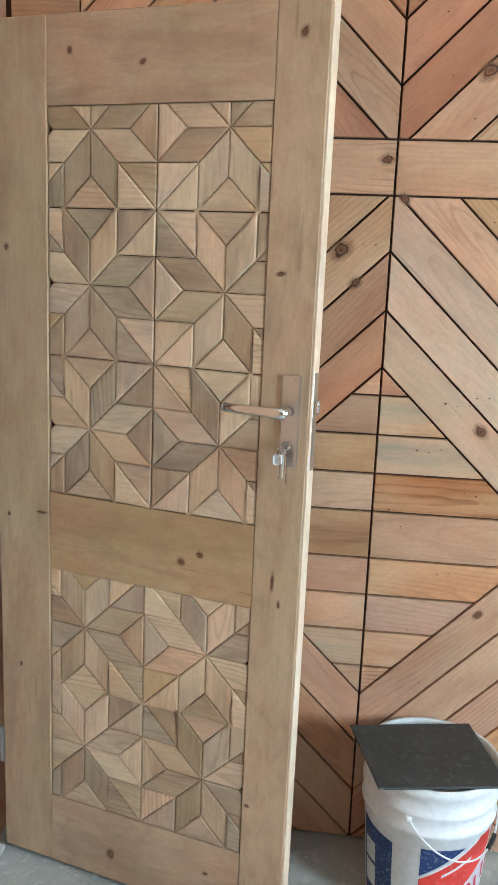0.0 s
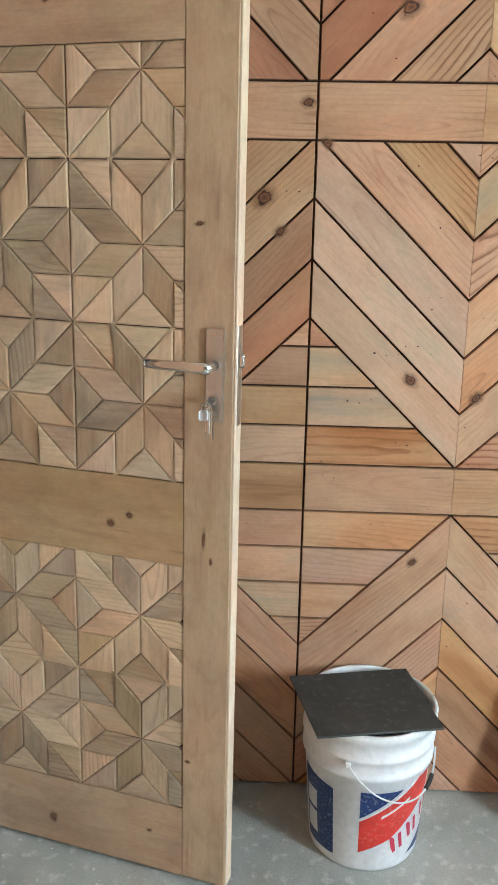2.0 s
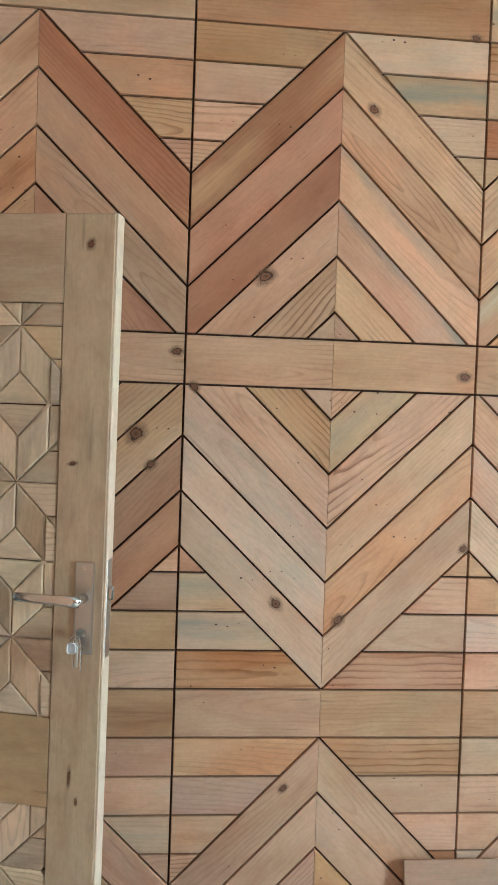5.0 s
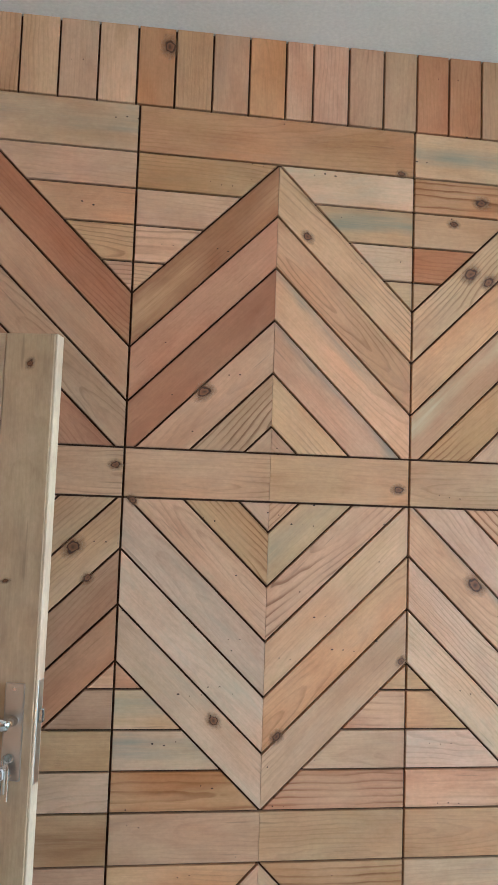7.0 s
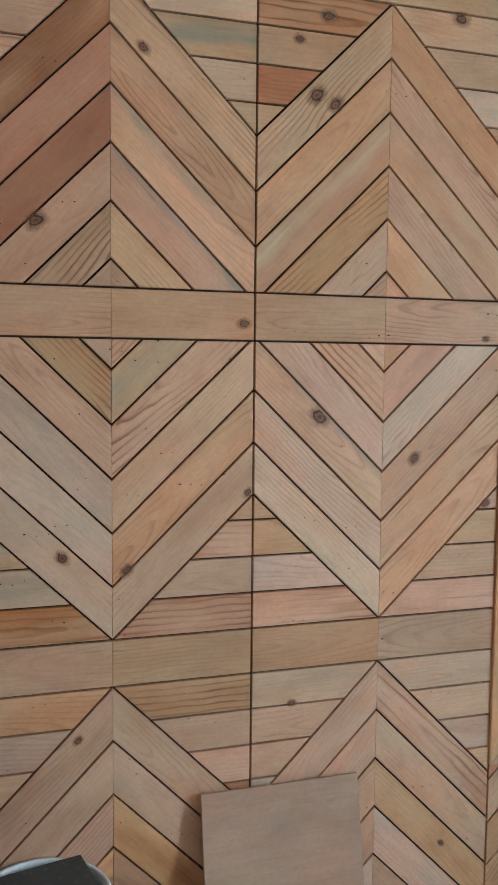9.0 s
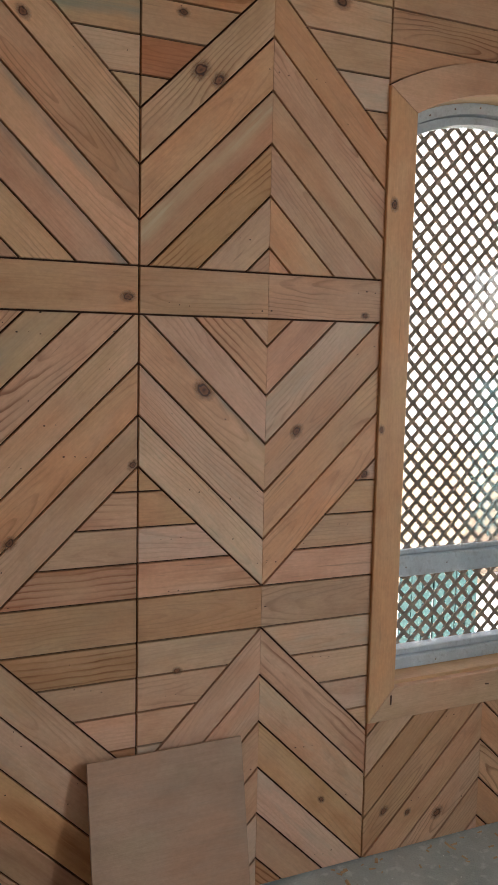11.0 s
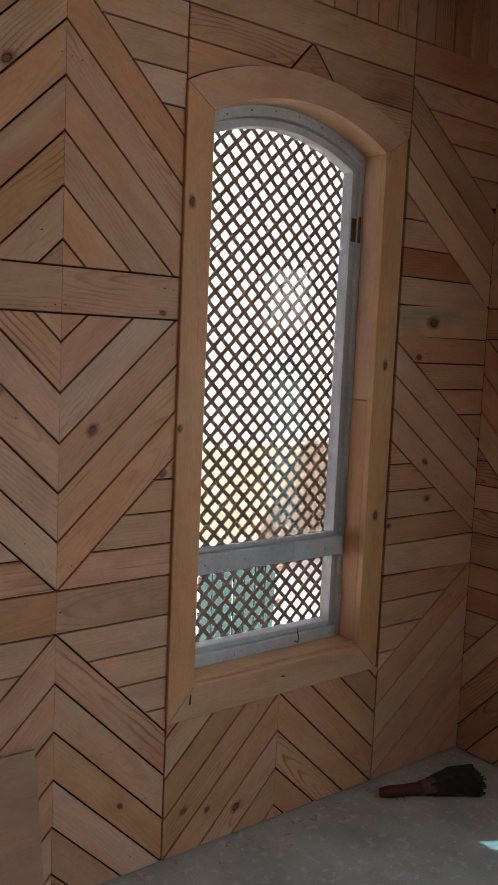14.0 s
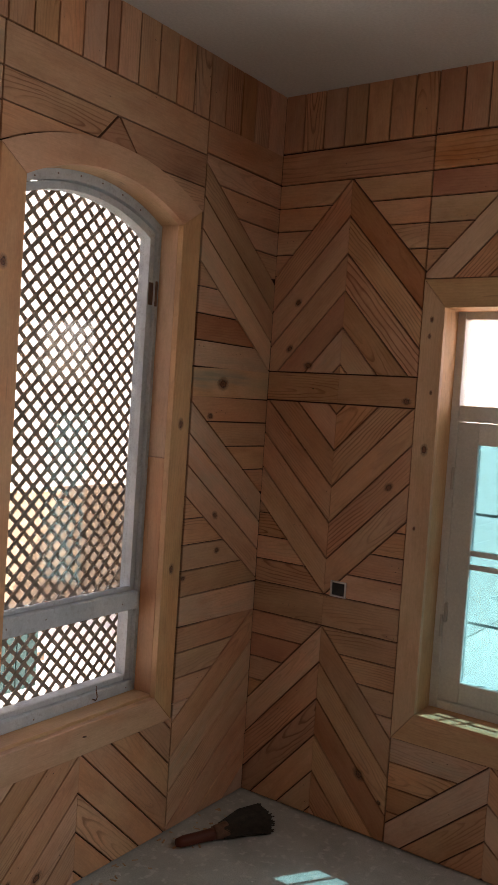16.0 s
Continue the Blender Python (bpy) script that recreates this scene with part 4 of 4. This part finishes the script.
        m = Matrix.Translation((x, y, r * 0.5)) @ Matrix.Rotation(rng.uniform(0, 6.28), 4, "Z") @ Matrix.Diagonal((r * rng.uniform(0.8, 1.6), r * rng.uniform(0.6, 1.1), r * 0.6, 1))
        bmesh.ops.create_icosphere(bm, subdivisions=1, radius=1.0, matrix=m)
    tagged(part("floor_grit", bm, PLASTER, None), "pale crumbs of plaster scattered on the concrete floor", "grit", kind="stuff")


grit()


# ---- door ----
DOOR_W, DOOR_H, DOOR_T = 0.800, 2.095, 0.04
door_1 = tagged(empty("door_1", Matrix.Translation((-0.934, -0.2, 0.016)) @ Matrix.Rotation(-0.2687, 4, "Z") @ Matrix.Rotation(0.006, 4, "Y")),
                "open unpainted pine door with star-patterned wooden panels", "door", kind="structure")
# local x from the hinge, y into the wall behind, front face at y = 0
SL, SR = 0.149, 0.687
grain_box("stile", (0, 0, 0), (SL, DOOR_T, DOOR_H), DOOR_WOOD, door_1, "z", 0.0025)
grain_box("stile", (SR, 0, 0), (DOOR_W - 0.0025, DOOR_T, DOOR_H), DOOR_WOOD, door_1, "z", 0.0025)
# edge strip in the lighter copy, its brightness put into the colour
grain_box("lock_edge", (DOOR_W - 0.0025, 0.0015, 0.0), (DOOR_W + 0.002, DOOR_T, DOOR_H), DOOR_EDGE, door_1, "z", 0.0012, "paler pine edge, the light on it put into its colour")
for z0, z1 in ((0.0, 0.194), (0.829, 1.022), (1.908, DOOR_H)):
    grain_box("rail", (SL + 0.0004, 0.0006, z0), (SR - 0.0004, DOOR_T, z1), DOOR_WOOD, door_1, "x", 0.0012)
part("panel_backing", box_bm((SL - 0.004, 0.013, 0.192), (SR + 0.004, 0.034, 0.831), 0), BACKING, door_1)
part("panel_backing", box_bm((SL - 0.004, 0.013, 1.020), (SR + 0.004, 0.034, 1.910), 0), BACKING, door_1)
rng_d = random.Random(21)
TO_FACE = Matrix(((1, 0, 0, 0), (0, 0, -1, 0.0135), (0, 1, 0, 0), (0, 0, 0, 1)))


def door_block(poly, window, angle):
    """One bevelled block of the star pattern, cut to its panel."""
    x0, x1, z0, z1 = window
    for a, b, c in ((1, 0, x1), (-1, 0, -x0), (0, 1, z1), (0, -1, -z0)):
        poly = clip(poly, a, b, c)
        if len(poly) < 3:
            return
    if area(poly) < 1.5e-4:
        return
    out = inset(poly, [0.0007] * len(poly))
    top = inset(out, [0.0032] * len(poly))
    if area(top) < 2e-5 or area(out) < 1e-4:
        return
    cx, cy = sum(p[0] for p in out) / len(out), sum(p[1] for p in out) / len(out)
    c, s = math.cos(radians(angle)), math.sin(radians(angle))
    n = len(out)

    def local(pts):
        return [((x - cx) * c + (y - cy) * s, -(x - cx) * s + (y - cy) * c) for x, y in pts]

    t = 0.0115 + rng_d.uniform(-0.0012, 0.0012)
    lo_, hi_ = local(out), local(top)
    verts = [(*p, 0.0) for p in lo_] + [(*p, t - 0.0021) for p in lo_] + [(*p, t) for p in hi_]
    fs = [tuple(range(2 * n, 3 * n))]
    for i in range(n):
        j = (i + 1) % n
        fs += [(i, j, n + j, n + i), (n + i, n + j, 2 * n + j, 2 * n + i)]
    material = BLOCK_YELLOW if rng_d.random() < 0.025 else BLOCK
    mesh_from("block", verts, fs, material, door_1, TO_FACE @ Matrix.Translation((cx, cy, 0)) @ Matrix.Rotation(radians(angle), 4, "Z"))


def star_tile(cx, cz, half, window):
    """An eight-pointed star of rhombs in a square, with split corner squares."""
    a = half / (1 + math.sqrt(0.5))
    ways = [(a * math.cos(radians(45 * k)), a * math.sin(radians(45 * k))) for k in range(8)]
    for k in range(8):
        p, q = ways[k], ways[(k + 1) % 8]
        grain = 45 * k if k % 2 == 0 else 45 * (k + 1)
        door_block([(cx, cz), (cx + p[0], cz + p[1]), (cx + p[0] + q[0], cz + p[1] + q[1]), (cx + q[0], cz + q[1])], window, grain + rng_d.uniform(-3, 3))
    for k in range(0, 8, 2):
        n, l, r = ways[k], ways[(k + 1) % 8], ways[k - 1]
        door_block([(cx + n[0], cz + n[1]), (cx + n[0] + r[0], cz + n[1] + r[1]), (cx + n[0] + l[0], cz + n[1] + l[1])], window, 45 * k + 90)
    for k in range(1, 8, 2):
        d, p, q = ways[k], ways[k - 1], ways[(k + 1) % 8]
        corner = (cx + d[0] + p[0] + q[0], cz + d[1] + p[1] + q[1])
        d_ = (cx + d[0], cz + d[1])
        door_block([d_, (d_[0] + p[0], d_[1] + p[1]), corner], window, 45 * (k - 1) + 90)
        door_block([d_, corner, (d_[0] + q[0], d_[1] + q[1])], window, 45 * k + 45)


for window, rows in (((SL, SR, 1.022, 1.908), (1.190, 1.524, 1.858)), ((SL, SR, 0.194, 0.829), (0.362, 0.688))):
    for cz in rows:
        for cx in ((0.2605, 0.5925) if cz > 1 else (0.2485, 0.5795)):
            x0, x1, z0, z1 = window
            tile = (max(x0 + 0.001, cx - 0.1654), min(x1 - 0.001, cx + 0.1654), max(z0 + 0.001, cz - 0.1664), min(z1 - 0.001, cz + 0.1664))
            star_tile(cx, cz, 0.1668, tile)

# lock: plate, lever, cylinder with keys, faceplate in the edge
lock = part("lock_plate", box_bm((0.736, -0.006, 1.168), (0.778, 0.0, 1.364), 0.003, 2), STEEL, door_1, "brushed steel lock plate")
for z in (1.352, 1.18):
    part("screw", tube_bm([Vector((0.757, -0.0075, z)), Vector((0.757, -0.005, z))], 0.0035, 10), CHROME, lock)
part("lever_neck", tube_bm([Vector((0.757, -0.004, 1.288)), Vector((0.757, -0.03, 1.288)), Vector((0.755, -0.046, 1.287))], [0.011, 0.009, 0.009], 14), CHROME, lock, smooth=True)
lever = [Vector((0.763, -0.046, 1.287)), Vector((0.748, -0.049, 1.288)), Vector((0.713, -0.050, 1.289)), Vector((0.66, -0.050, 1.289)), Vector((0.625, -0.049, 1.29)), Vector((0.618, -0.048, 1.29))]
lever_bm = tube_bm(lever, [0.011, 0.013, 0.0105, 0.0105, 0.010, 0.007], 14)
for v in lever_bm.verts:
    v.co.y = -0.049 + (v.co.y + 0.049) * 0.5
part("lever", lever_bm, CHROME, lock, "polished lever handle", smooth=True)
part("cylinder", tube_bm([Vector((0.757, -0.012, 1.215)), Vector((0.757, -0.002, 1.215))], 0.0085, 16), CHROME, lock)
part("key", box_bm((0.751, -0.034, 1.205), (0.754, -0.010, 1.225), 0.001), CHROME, lock)
part("key", box_bm((0.746, -0.032, 1.145), (0.750, -0.028, 1.205), 0.001), CHROME, lock)
part("key_ring", tube_bm([Vector((0.751 + 0.011 * math.cos(k * 0.524), -0.033 + 0.004 * math.sin(k * 0.524), 1.203 + 0.011 * math.sin(k * 0.524))) for k in range(13)], 0.0012, 6), CHROME, lock)
part("key", box_bm((0.760, -0.030, 1.135), (0.764, -0.022, 1.200), 0.001), CHROME, lock)
part("key", box_bm((0.755, -0.036, 1.150), (0.759, -0.032, 1.200), 0.001), STEEL, lock)
part("key_tag", box_bm((0.738, -0.041, 1.178), (0.756, -0.038, 1.200), 0.006, 3), LABEL_WHITE, lock, "white plastic key tag")
edge = part("edge_plate", box_bm((DOOR_W + 0.0012, 0.006, 1.160), (DOOR_W + 0.0034, 0.034, 1.370), 0.0008), STEEL, door_1, "steel lock faceplate")
part("latch_bolt", box_bm((DOOR_W + 0.002, 0.013, 1.283), (DOOR_W + 0.014, 0.027, 1.313), 0.003), CHROME, edge)
for z in (0.25, 1.85):
    part("hinge", tube_bm([Vector((-0.007, 0.004, z)), Vector((-0.007, 0.004, z + 0.1))], 0.007, 12), STEEL, door_1, "steel butt hinge")

# threshold of the doorway
tagged(part("threshold", box_bm((XW - 0.2, -1.02, 0.0), (XW + 0.035, -0.2, 0.012), 0.003), PLASTER, None), "pale stone threshold in the doorway", "threshold", kind="structure")

# ---- board cladding ----
S = [-0.78, 0.004, 0.78, 1.559, 2.535]
north.closed, east.closed = (XE - 0.0005,), (0.0005,)


def column(cl, a, b, tones=None, low=(0.394, 0.149), mid_row=(0.379, 0.1435), high=(0.388, 0.1455), levels=None):
    """A full column: chevrons up, band, chevrons down, band, chevrons up, top board."""
    mid = (a + b) / 2
    tones = tones or {}
    lb, hb, la, ha, lt, ht = levels or (LB, HB, LA, HA, LT, HT)
    for seam, key in ((a, "l"), (b, "r")):
        cl.half(seam, mid, 0.004, lb, lb, True, *low, 0.1035, tones=tones.get("low_" + key))
        cl.half(seam, mid, hb, la, hb, False, *mid_row, 0.1025, tones=tones.get("mid_" + key))
        cl.half(seam, mid, ha, lt, lt, True, *high, 0.101, tones=tones.get("high_" + key))
    tb = tones.get("bands", (None, None, None))
    cl.rect(a, mid, lb, hb, 0, (mid,), tb[0])
    cl.rect(mid, b, lb, hb, 0, (mid,), tb[0])
    cl.rect(a, mid, la, ha, 0, (mid,), tb[1])
    cl.rect(mid, b, la, ha, 0, (mid,), tb[1])
    cl.rect(a, b, lt, ht, 0, (), tb[2])


def frieze(cl, cuts):
    for u0, u1 in zip(cuts, cuts[1:]):
        cl.rect(u0, u1, HT + 0.014 * (cl is east), 3.105, 90.0, (), cl.pick((56, 8, 0, 18, 18)))


column(north, S[0], S[1], {"mid_r": {0: PINE_RED, 1: PINE_RED, 2: PINE}, "high_r": {0: PINE_RED, 1: PINE_GOLD, 2: PINE_GOLD}, "high_l": {0: PINE_HEART, 2: PINE_HEART}, "bands": (PINE_HEART, PINE_GOLD, PINE_BLUE)})
column(north, S[1], S[2], {
    "high_l": {0: PINE_CORE, 1: PINE_RED, 2: PINE_DARK, 3: PINE, 4: PINE_FIGURED, 5: PINE_GOLD, "h0": PINE_GOLD, "h1": PINE_GOLD, "h2": PINE_STRIPED},
    "high_r": {0: PINE_FIGURED, 1: PINE, 2: PINE_EDGE_BLUE, 3: PINE_EDGE_BLUE, 4: PINE_FIGURED, 5: PINE_GOLD, "h0": PINE_PALE, "h1": PINE_BLUE, "h2": PINE_PALE},
    "mid_l": {0: PINE_PALE, 1: PINE_PALE, 2: PINE_PALE, 3: PINE, 4: PINE_FIGURED, 5: PINE, "h0": PINE_STRIPED, "h1": PINE_BLUE, "h2": PINE_BLUE},
    "mid_r": {0: PINE, 1: PINE, 2: PINE, 3: PINE_FIGURED, 4: PINE_BLUE, 5: PINE, "h0": PINE_STRIPED, "h1": PINE, "h2": PINE_STRIPED},
    "low_l": {0: PINE_GOLD, 1: PINE, 2: PINE, "h0": PINE, "h1": PINE, "h2": PINE_PALE},
    "low_r": {0: PINE_PALE, 1: PINE_PALE, 2: PINE_HEART, 3: PINE_HEART, "h0": PINE_STRIPED, "h1": PINE, "h2": PINE},
    "bands": (PINE_GOLD, PINE, PINE_GOLD)})
column(north, S[2], S[3], {
    "high_l": {0: PINE_GOLD, 1: PINE_GOLD, 2: PINE_EDGE_PALE, 3: PINE_FIGURED, 4: PINE_GOLD, "h0": PINE_STRIPED, "h1": PINE_GOLD, "h2": PINE_DARK},
    "high_r": {0: PINE_GOLD, 1: PINE, 2: PINE, 3: PINE, 4: PINE, "h2": PINE_PALE},
    "low_l": {0: PINE, 1: PINE_PALE, "h0": PINE_BLUE, "h1": PINE, "h2": PINE},
    "mid_l": {0: PINE_PALE, 1: PINE_PALE, 2: PINE_EDGE_BLUE, 3: PINE, 4: PINE_STRIPED, "h0": PINE_STRIPED, "h1": PINE_PALE, "h2": PINE_GOLD},
    "mid_r": {0: PINE, 1: PINE, 2: PINE, 3: PINE_PALE},
    "low_r": {0: PINE_STRIPED, 1: PINE_PALE, 2: PINE, "h0": PINE_PALE, "h1": PINE, "h2": PINE_PALE},
    "bands": (PINE_GOLD, PINE_GOLD, PINE_BLUE)})
# strip beside the west wall
for v0, v1 in ((0.004, LB), (HB, LA), (HA, LT)):
    north.half(-0.955, S[0], v0, v1, v0 if v0 == HB else v1, v0 == HB, drop=0.17, last=9)
for v0, v1 in ((LB, HB), (LA, HA), (LT, HT)):
    north.rect(-0.955, S[0], v0, v1)
# round the arched window
WM = (WX0 + WX1) / 2
head_arc = arc(WX0 - 0.001, WX1 + 0.001, 2.4795, 0.1222, 24)


def arc_z(x):
    for (x0, z0), (x1, z1) in zip(head_arc, head_arc[1:]):
        if x0 <= x <= x1:
            return z0 + (x - x0) / (x1 - x0) * (z1 - z0)
    return 2.4795


def over_arch(x0, x1, v0, v1, left=None, right=None, material=None):
    """A level board above the arch, cut to the curve along its lower edge."""
    xs = [x0 + (x1 - x0) * i / 10 for i in range(11)]
    low = [(x, max(v0, arc_z(x) + 0.0005)) for x in xs]
    low = [p for p in low if p[1] < v1 - 0.003]
    if len(low) < 2:
        return
    top = [(low[-1][0], v1), (low[0][0], v1)]
    if right is not None:
        top[0] = (right, v1)
    if left is not None:
        top[1] = (left, v1)
    poly = low + top
    out = inset(poly, [0.0022] * len(poly))
    clean = [p for i, p in enumerate(out) if math.dist(p, out[i - 1]) > 1e-4]
    cx, cy = sum(p[0] for p in clean) / len(clean), sum(p[1] for p in clean) / len(clean)
    loc = [(x - cx, y - cy) for x, y in clean]
    verts, faces = slab(loc, [(x * 0.997, y * 0.98) for x, y in loc], 0.014)
    mesh_from("board", verts, faces, material or north.pick(), wall_north, north.base @ Matrix.Translation((cx, cy, 0)))


north.rect(S[3], S[4], LT, HT, 0, (), PINE)
over_arch(S[3], 1.953, 2.603, LT, right=2.041, material=PINE_FIGURED)
over_arch(S[3], 1.95, 2.476, 2.603, material=PINE)
over_arch(2.146, S[4], 2.578, LT, left=2.051, material=PINE_HEART)
over_arch(2.20, S[4], 2.47, 2.578, material=PINE)
over_arch(1.956, 2.143, 2.60, 2.699, left=2.0435, right=2.0485, material=PINE_RED)
for seam in (S[3], S[4]):
    north.half(seam, WM, 0.004, 0.479, 0.479, True, first=-5, step=0.1415, drop=0.479)
# half column up to the corner
a, b = S[4], XE - 0.0005
north.half(b, a, HA + 0.001, 2.712, 2.676, True, drop=0.395, step=0.1265, last=3, tight=False)
north.half(b, a, 0.960, 1.770, 1.745, True, drop=0.392, step=0.1255, last=3, tight=False)
for base, c0, slope in ((1.885, 2.676 - 3 * 0.1265, 0.395 / (b - a)), (0.960, 1.745 - 3 * 0.1255, 0.392 / (b - a))):
    for n in range(5):
        cell = [(a, base + n * 0.105), (b, base + n * 0.105), (b, base + (n + 1) * 0.105), (a, base + (n + 1) * 0.105)]
        north.board(clip(cell, slope, 1, c0 + slope * a), 0.0)
north.half(a, b, 0.004, 0.836, 0.836, True, drop=0.384, tight=False)
for v0, v1, v2, v3, tone in ((0.840, 0.828, 0.959, 0.961, None), (1.763, 1.770, 1.901, 1.883, PINE_BLUE), (2.713, 2.716, 2.849, 2.836, PINE)):
    north.board([(a, v0), (b, v1), (b, v2), (a, v3)], 0.0, (), tone)
frieze(north, (-0.955, -0.86, -0.76, -0.66, -0.56, -0.47, -0.42, -0.319, -0.217, -0.113, -0.008, 0.095, 0.198, 0.300, 0.403, 0.481, 0.584, 0.686, 0.784,
               0.880, 0.979, 1.080, 1.167, 1.262, 1.367, 1.471, 1.566, 1.664, 1.761, 1.866, 1.968, 2.027, 2.129, 2.233, 2.335, 2.436, 2.532,
               2.635, 2.743, 2.838, 2.944, XE - 0.0005))

# east wall
LEVELS_E = (0.828, 0.962, 1.774, 1.899, 2.711, 2.846)
column(east, 0.0005, 0.71, {"high_r": {1: PINE_FIGURED, 2: PINE_STRIPED}, "bands": (PINE_GOLD, PINE_GOLD, PINE_STRIPED)}, (0.40, 0.1585), (0.36, 0.1535), (0.395, 0.1545), LEVELS_E)
frieze(east, (0.0005, 0.098, 0.199, 0.30, 0.40, 0.507, 0.611, 0.71, 0.817, 0.919, 1.02, 1.12, 1.22, 1.32, 1.42, 1.534))
ea, eb, em = 0.71, 1.534, 1.122
east.rect(ea, eb, LEVELS_E[4], LEVELS_E[5], 0, (), PINE_STRIPED)
for seam in (ea, eb):
    east.half(seam, em, EZ1 + 0.002, LEVELS_E[4], LEVELS_E[4] + 0.03, True, drop=0.43)
    east.half(seam, em, 0.004, EZ0 - 0.002, EZ0 - 0.002, True, drop=0.36)
column(east, eb, 2.14, levels=LEVELS_E)
frieze(east, (1.534, 1.63, 1.73, 1.84, 1.95, 2.05, 2.14))


# ---- knots and nail holes ----
def knot(cl, u, v, r, stretch=1.25, angle=0.0):
    """A knot showing in the face of a board."""
    rng, n = cl.rng, 14
    ring = []
    for i in range(n):
        a, k = 2 * math.pi * i / n, rng.uniform(0.86, 1.1)
        ring.append((k * math.cos(a), k * math.sin(a), 0.0))
    mesh_from("knot", ring, [tuple(range(n))], KNOT, cl.wall, cl.base @ Matrix.Translation((u, v, 0.0151)) @ Matrix.Rotation(radians(angle), 4, "Z") @ Matrix.Diagonal((r * stretch * 1.9, r * 1.7, 1, 1)))


for u, v, r, ang in (
        (-0.017, 1.855, 0.012, 0), (0.749, 1.818, 0.013, 0), (0.263, 1.203, 0.014, -45), (0.430, 1.161, 0.014, 45), (0.207, 2.059, 0.019, 40),
        (-0.117, 1.639, 0.020, 40), (-0.076, 1.561, 0.012, 40), (0.077, 3.007, 0.020, 90), (0.742, 2.709, 0.010, 0), (0.981, 2.645, 0.016, 0),
        (0.898, 2.576, 0.011, 0), (0.477, 2.505, 0.013, -45), (0.765, 1.358, 0.011, 45), (0.973, 1.564, 0.021, -45), (0.95, 2.435, 0.020, 45),
        (1.004, 2.416, 0.016, 45), (0.902, 0.747, 0.010, 0), (1.639, 0.155, 0.012, 45), (1.859, 0.103, 0.016, 45), (1.735, 0.131, 0.010, 45),
        (1.398, 0.247, 0.009, -45), (1.272, 1.441, 0.015, 45), (1.498, 1.791, 0.009, 0), (1.516, 1.299, 0.012, 45), (1.384, 2.687, 0.018, 0),
        (2.731, 1.824, 0.022, 0), (2.658, 1.689, 0.012, 0), (2.732, 1.279, 0.013, -36), (2.76, 1.129, 0.012, 0), (2.547, 1.037, 0.010, 0),
        (0.30, 0.71, 0.010, 45), (-0.33, 1.215, 0.010, 0), (0.03, 1.765, 0.011, -45)):
    knot(north, u, v, r, 1.25, ang)
for u, v, r, ang in ((0.10, 2.0, 0.012, 45), (0.20, 1.93, 0.014, 0), (0.62, 1.45, 0.013, 45), (0.67, 1.80, 0.012, 0), (0.58, 0.25, 0.018, -45), (0.68, 0.16, 0.008, -45), (0.13, 2.20, 0.012, 45)):
    knot(east, u, v, r, 1.25, ang)


def door_mark(u, v, r, stretch=1.2, angle=0.0):
    """A knot or crack in the frame of the door."""
    n = 12
    ring = [(rng_d.uniform(0.85, 1.1) * math.cos(2 * math.pi * i / n), rng_d.uniform(0.85, 1.1) * math.sin(2 * math.pi * i / n), 0.0) for i in range(n)]
    mesh_from("knot", ring, [tuple(range(n))], KNOT, door_1, TO_FACE @ Matrix.Translation((u, v, 0.0139)) @ Matrix.Rotation(radians(angle), 4, "Z") @ Matrix.Diagonal((r * stretch * 1.6, r * 1.6, 1, 1)))


for u, v, r, stretch, ang in ((0.510, 0.908, 0.009, 1.1, 0), (0.557, 0.932, 0.008, 1.1, 0), (0.128, 0.968, 0.004, 4.0, 0), (0.735, 0.90, 0.0045, 5.0, 88), (0.752, 0.85, 0.004, 2.5, 90),
                              (0.33, 0.075, 0.011, 1.4, 90), (0.72, 1.57, 0.005, 2.2, 10), (0.70, 0.33, 0.005, 1.5, 0), (0.21, 2.02, 0.007, 1.3, 80), (0.745, 2.03, 0.009, 1.4, 70),
                              (0.035, 1.60, 0.007, 1.2, 90), (0.03, 0.95, 0.005, 1.2, 90), (0.60, 0.11, 0.005, 1.5, 0), (0.39, 1.99, 0.006, 1.5, 30), (0.06, 0.55, 0.005, 1.4, 90)):
    door_mark(u, v, r, stretch, ang)


def nail_holes(cl, u0, u1, count, keep_out):
    """Small dark nail holes and pits scattered over the boards, in one mesh."""
    bm = bmesh.new()
    placed = 0
    while placed < count:
        u, v = cl.rng.uniform(u0, u1), cl.rng.uniform(0.05, 3.03)
        if keep_out[0] < u < keep_out[1] and keep_out[2] < v < keep_out[3]:
            continue
        placed += 1
        for k in range(cl.rng.choice((1, 1, 2, 3))):
            r, a0 = cl.rng.uniform(0.001, 0.0023), cl.rng.uniform(0, 6)
            s = cl.rng.choice((1, 1, 1.8))
            c = Vector((u + 0.03 * k, v + cl.rng.uniform(-0.006, 0.006), 0.0152))
            vs = [bm.verts.new(c + Vector((r * s * math.cos(a0 + i), r * math.sin(a0 + i), 0))) for i in (0, 1.05, 2.1, 3.15, 4.2, 5.25)]
            bm.faces.new(vs)
    tagged(part("nail_holes", bm, NAIL, cl.wall, "", cl.base), kind="stuff")


nail_holes(north, -0.9, 3.0, 190, (1.54, 2.53, 0.47, 2.62))
nail_holes(east, 0.03, 1.5, 60, (0.70, 1.54, 0.45, 2.29))
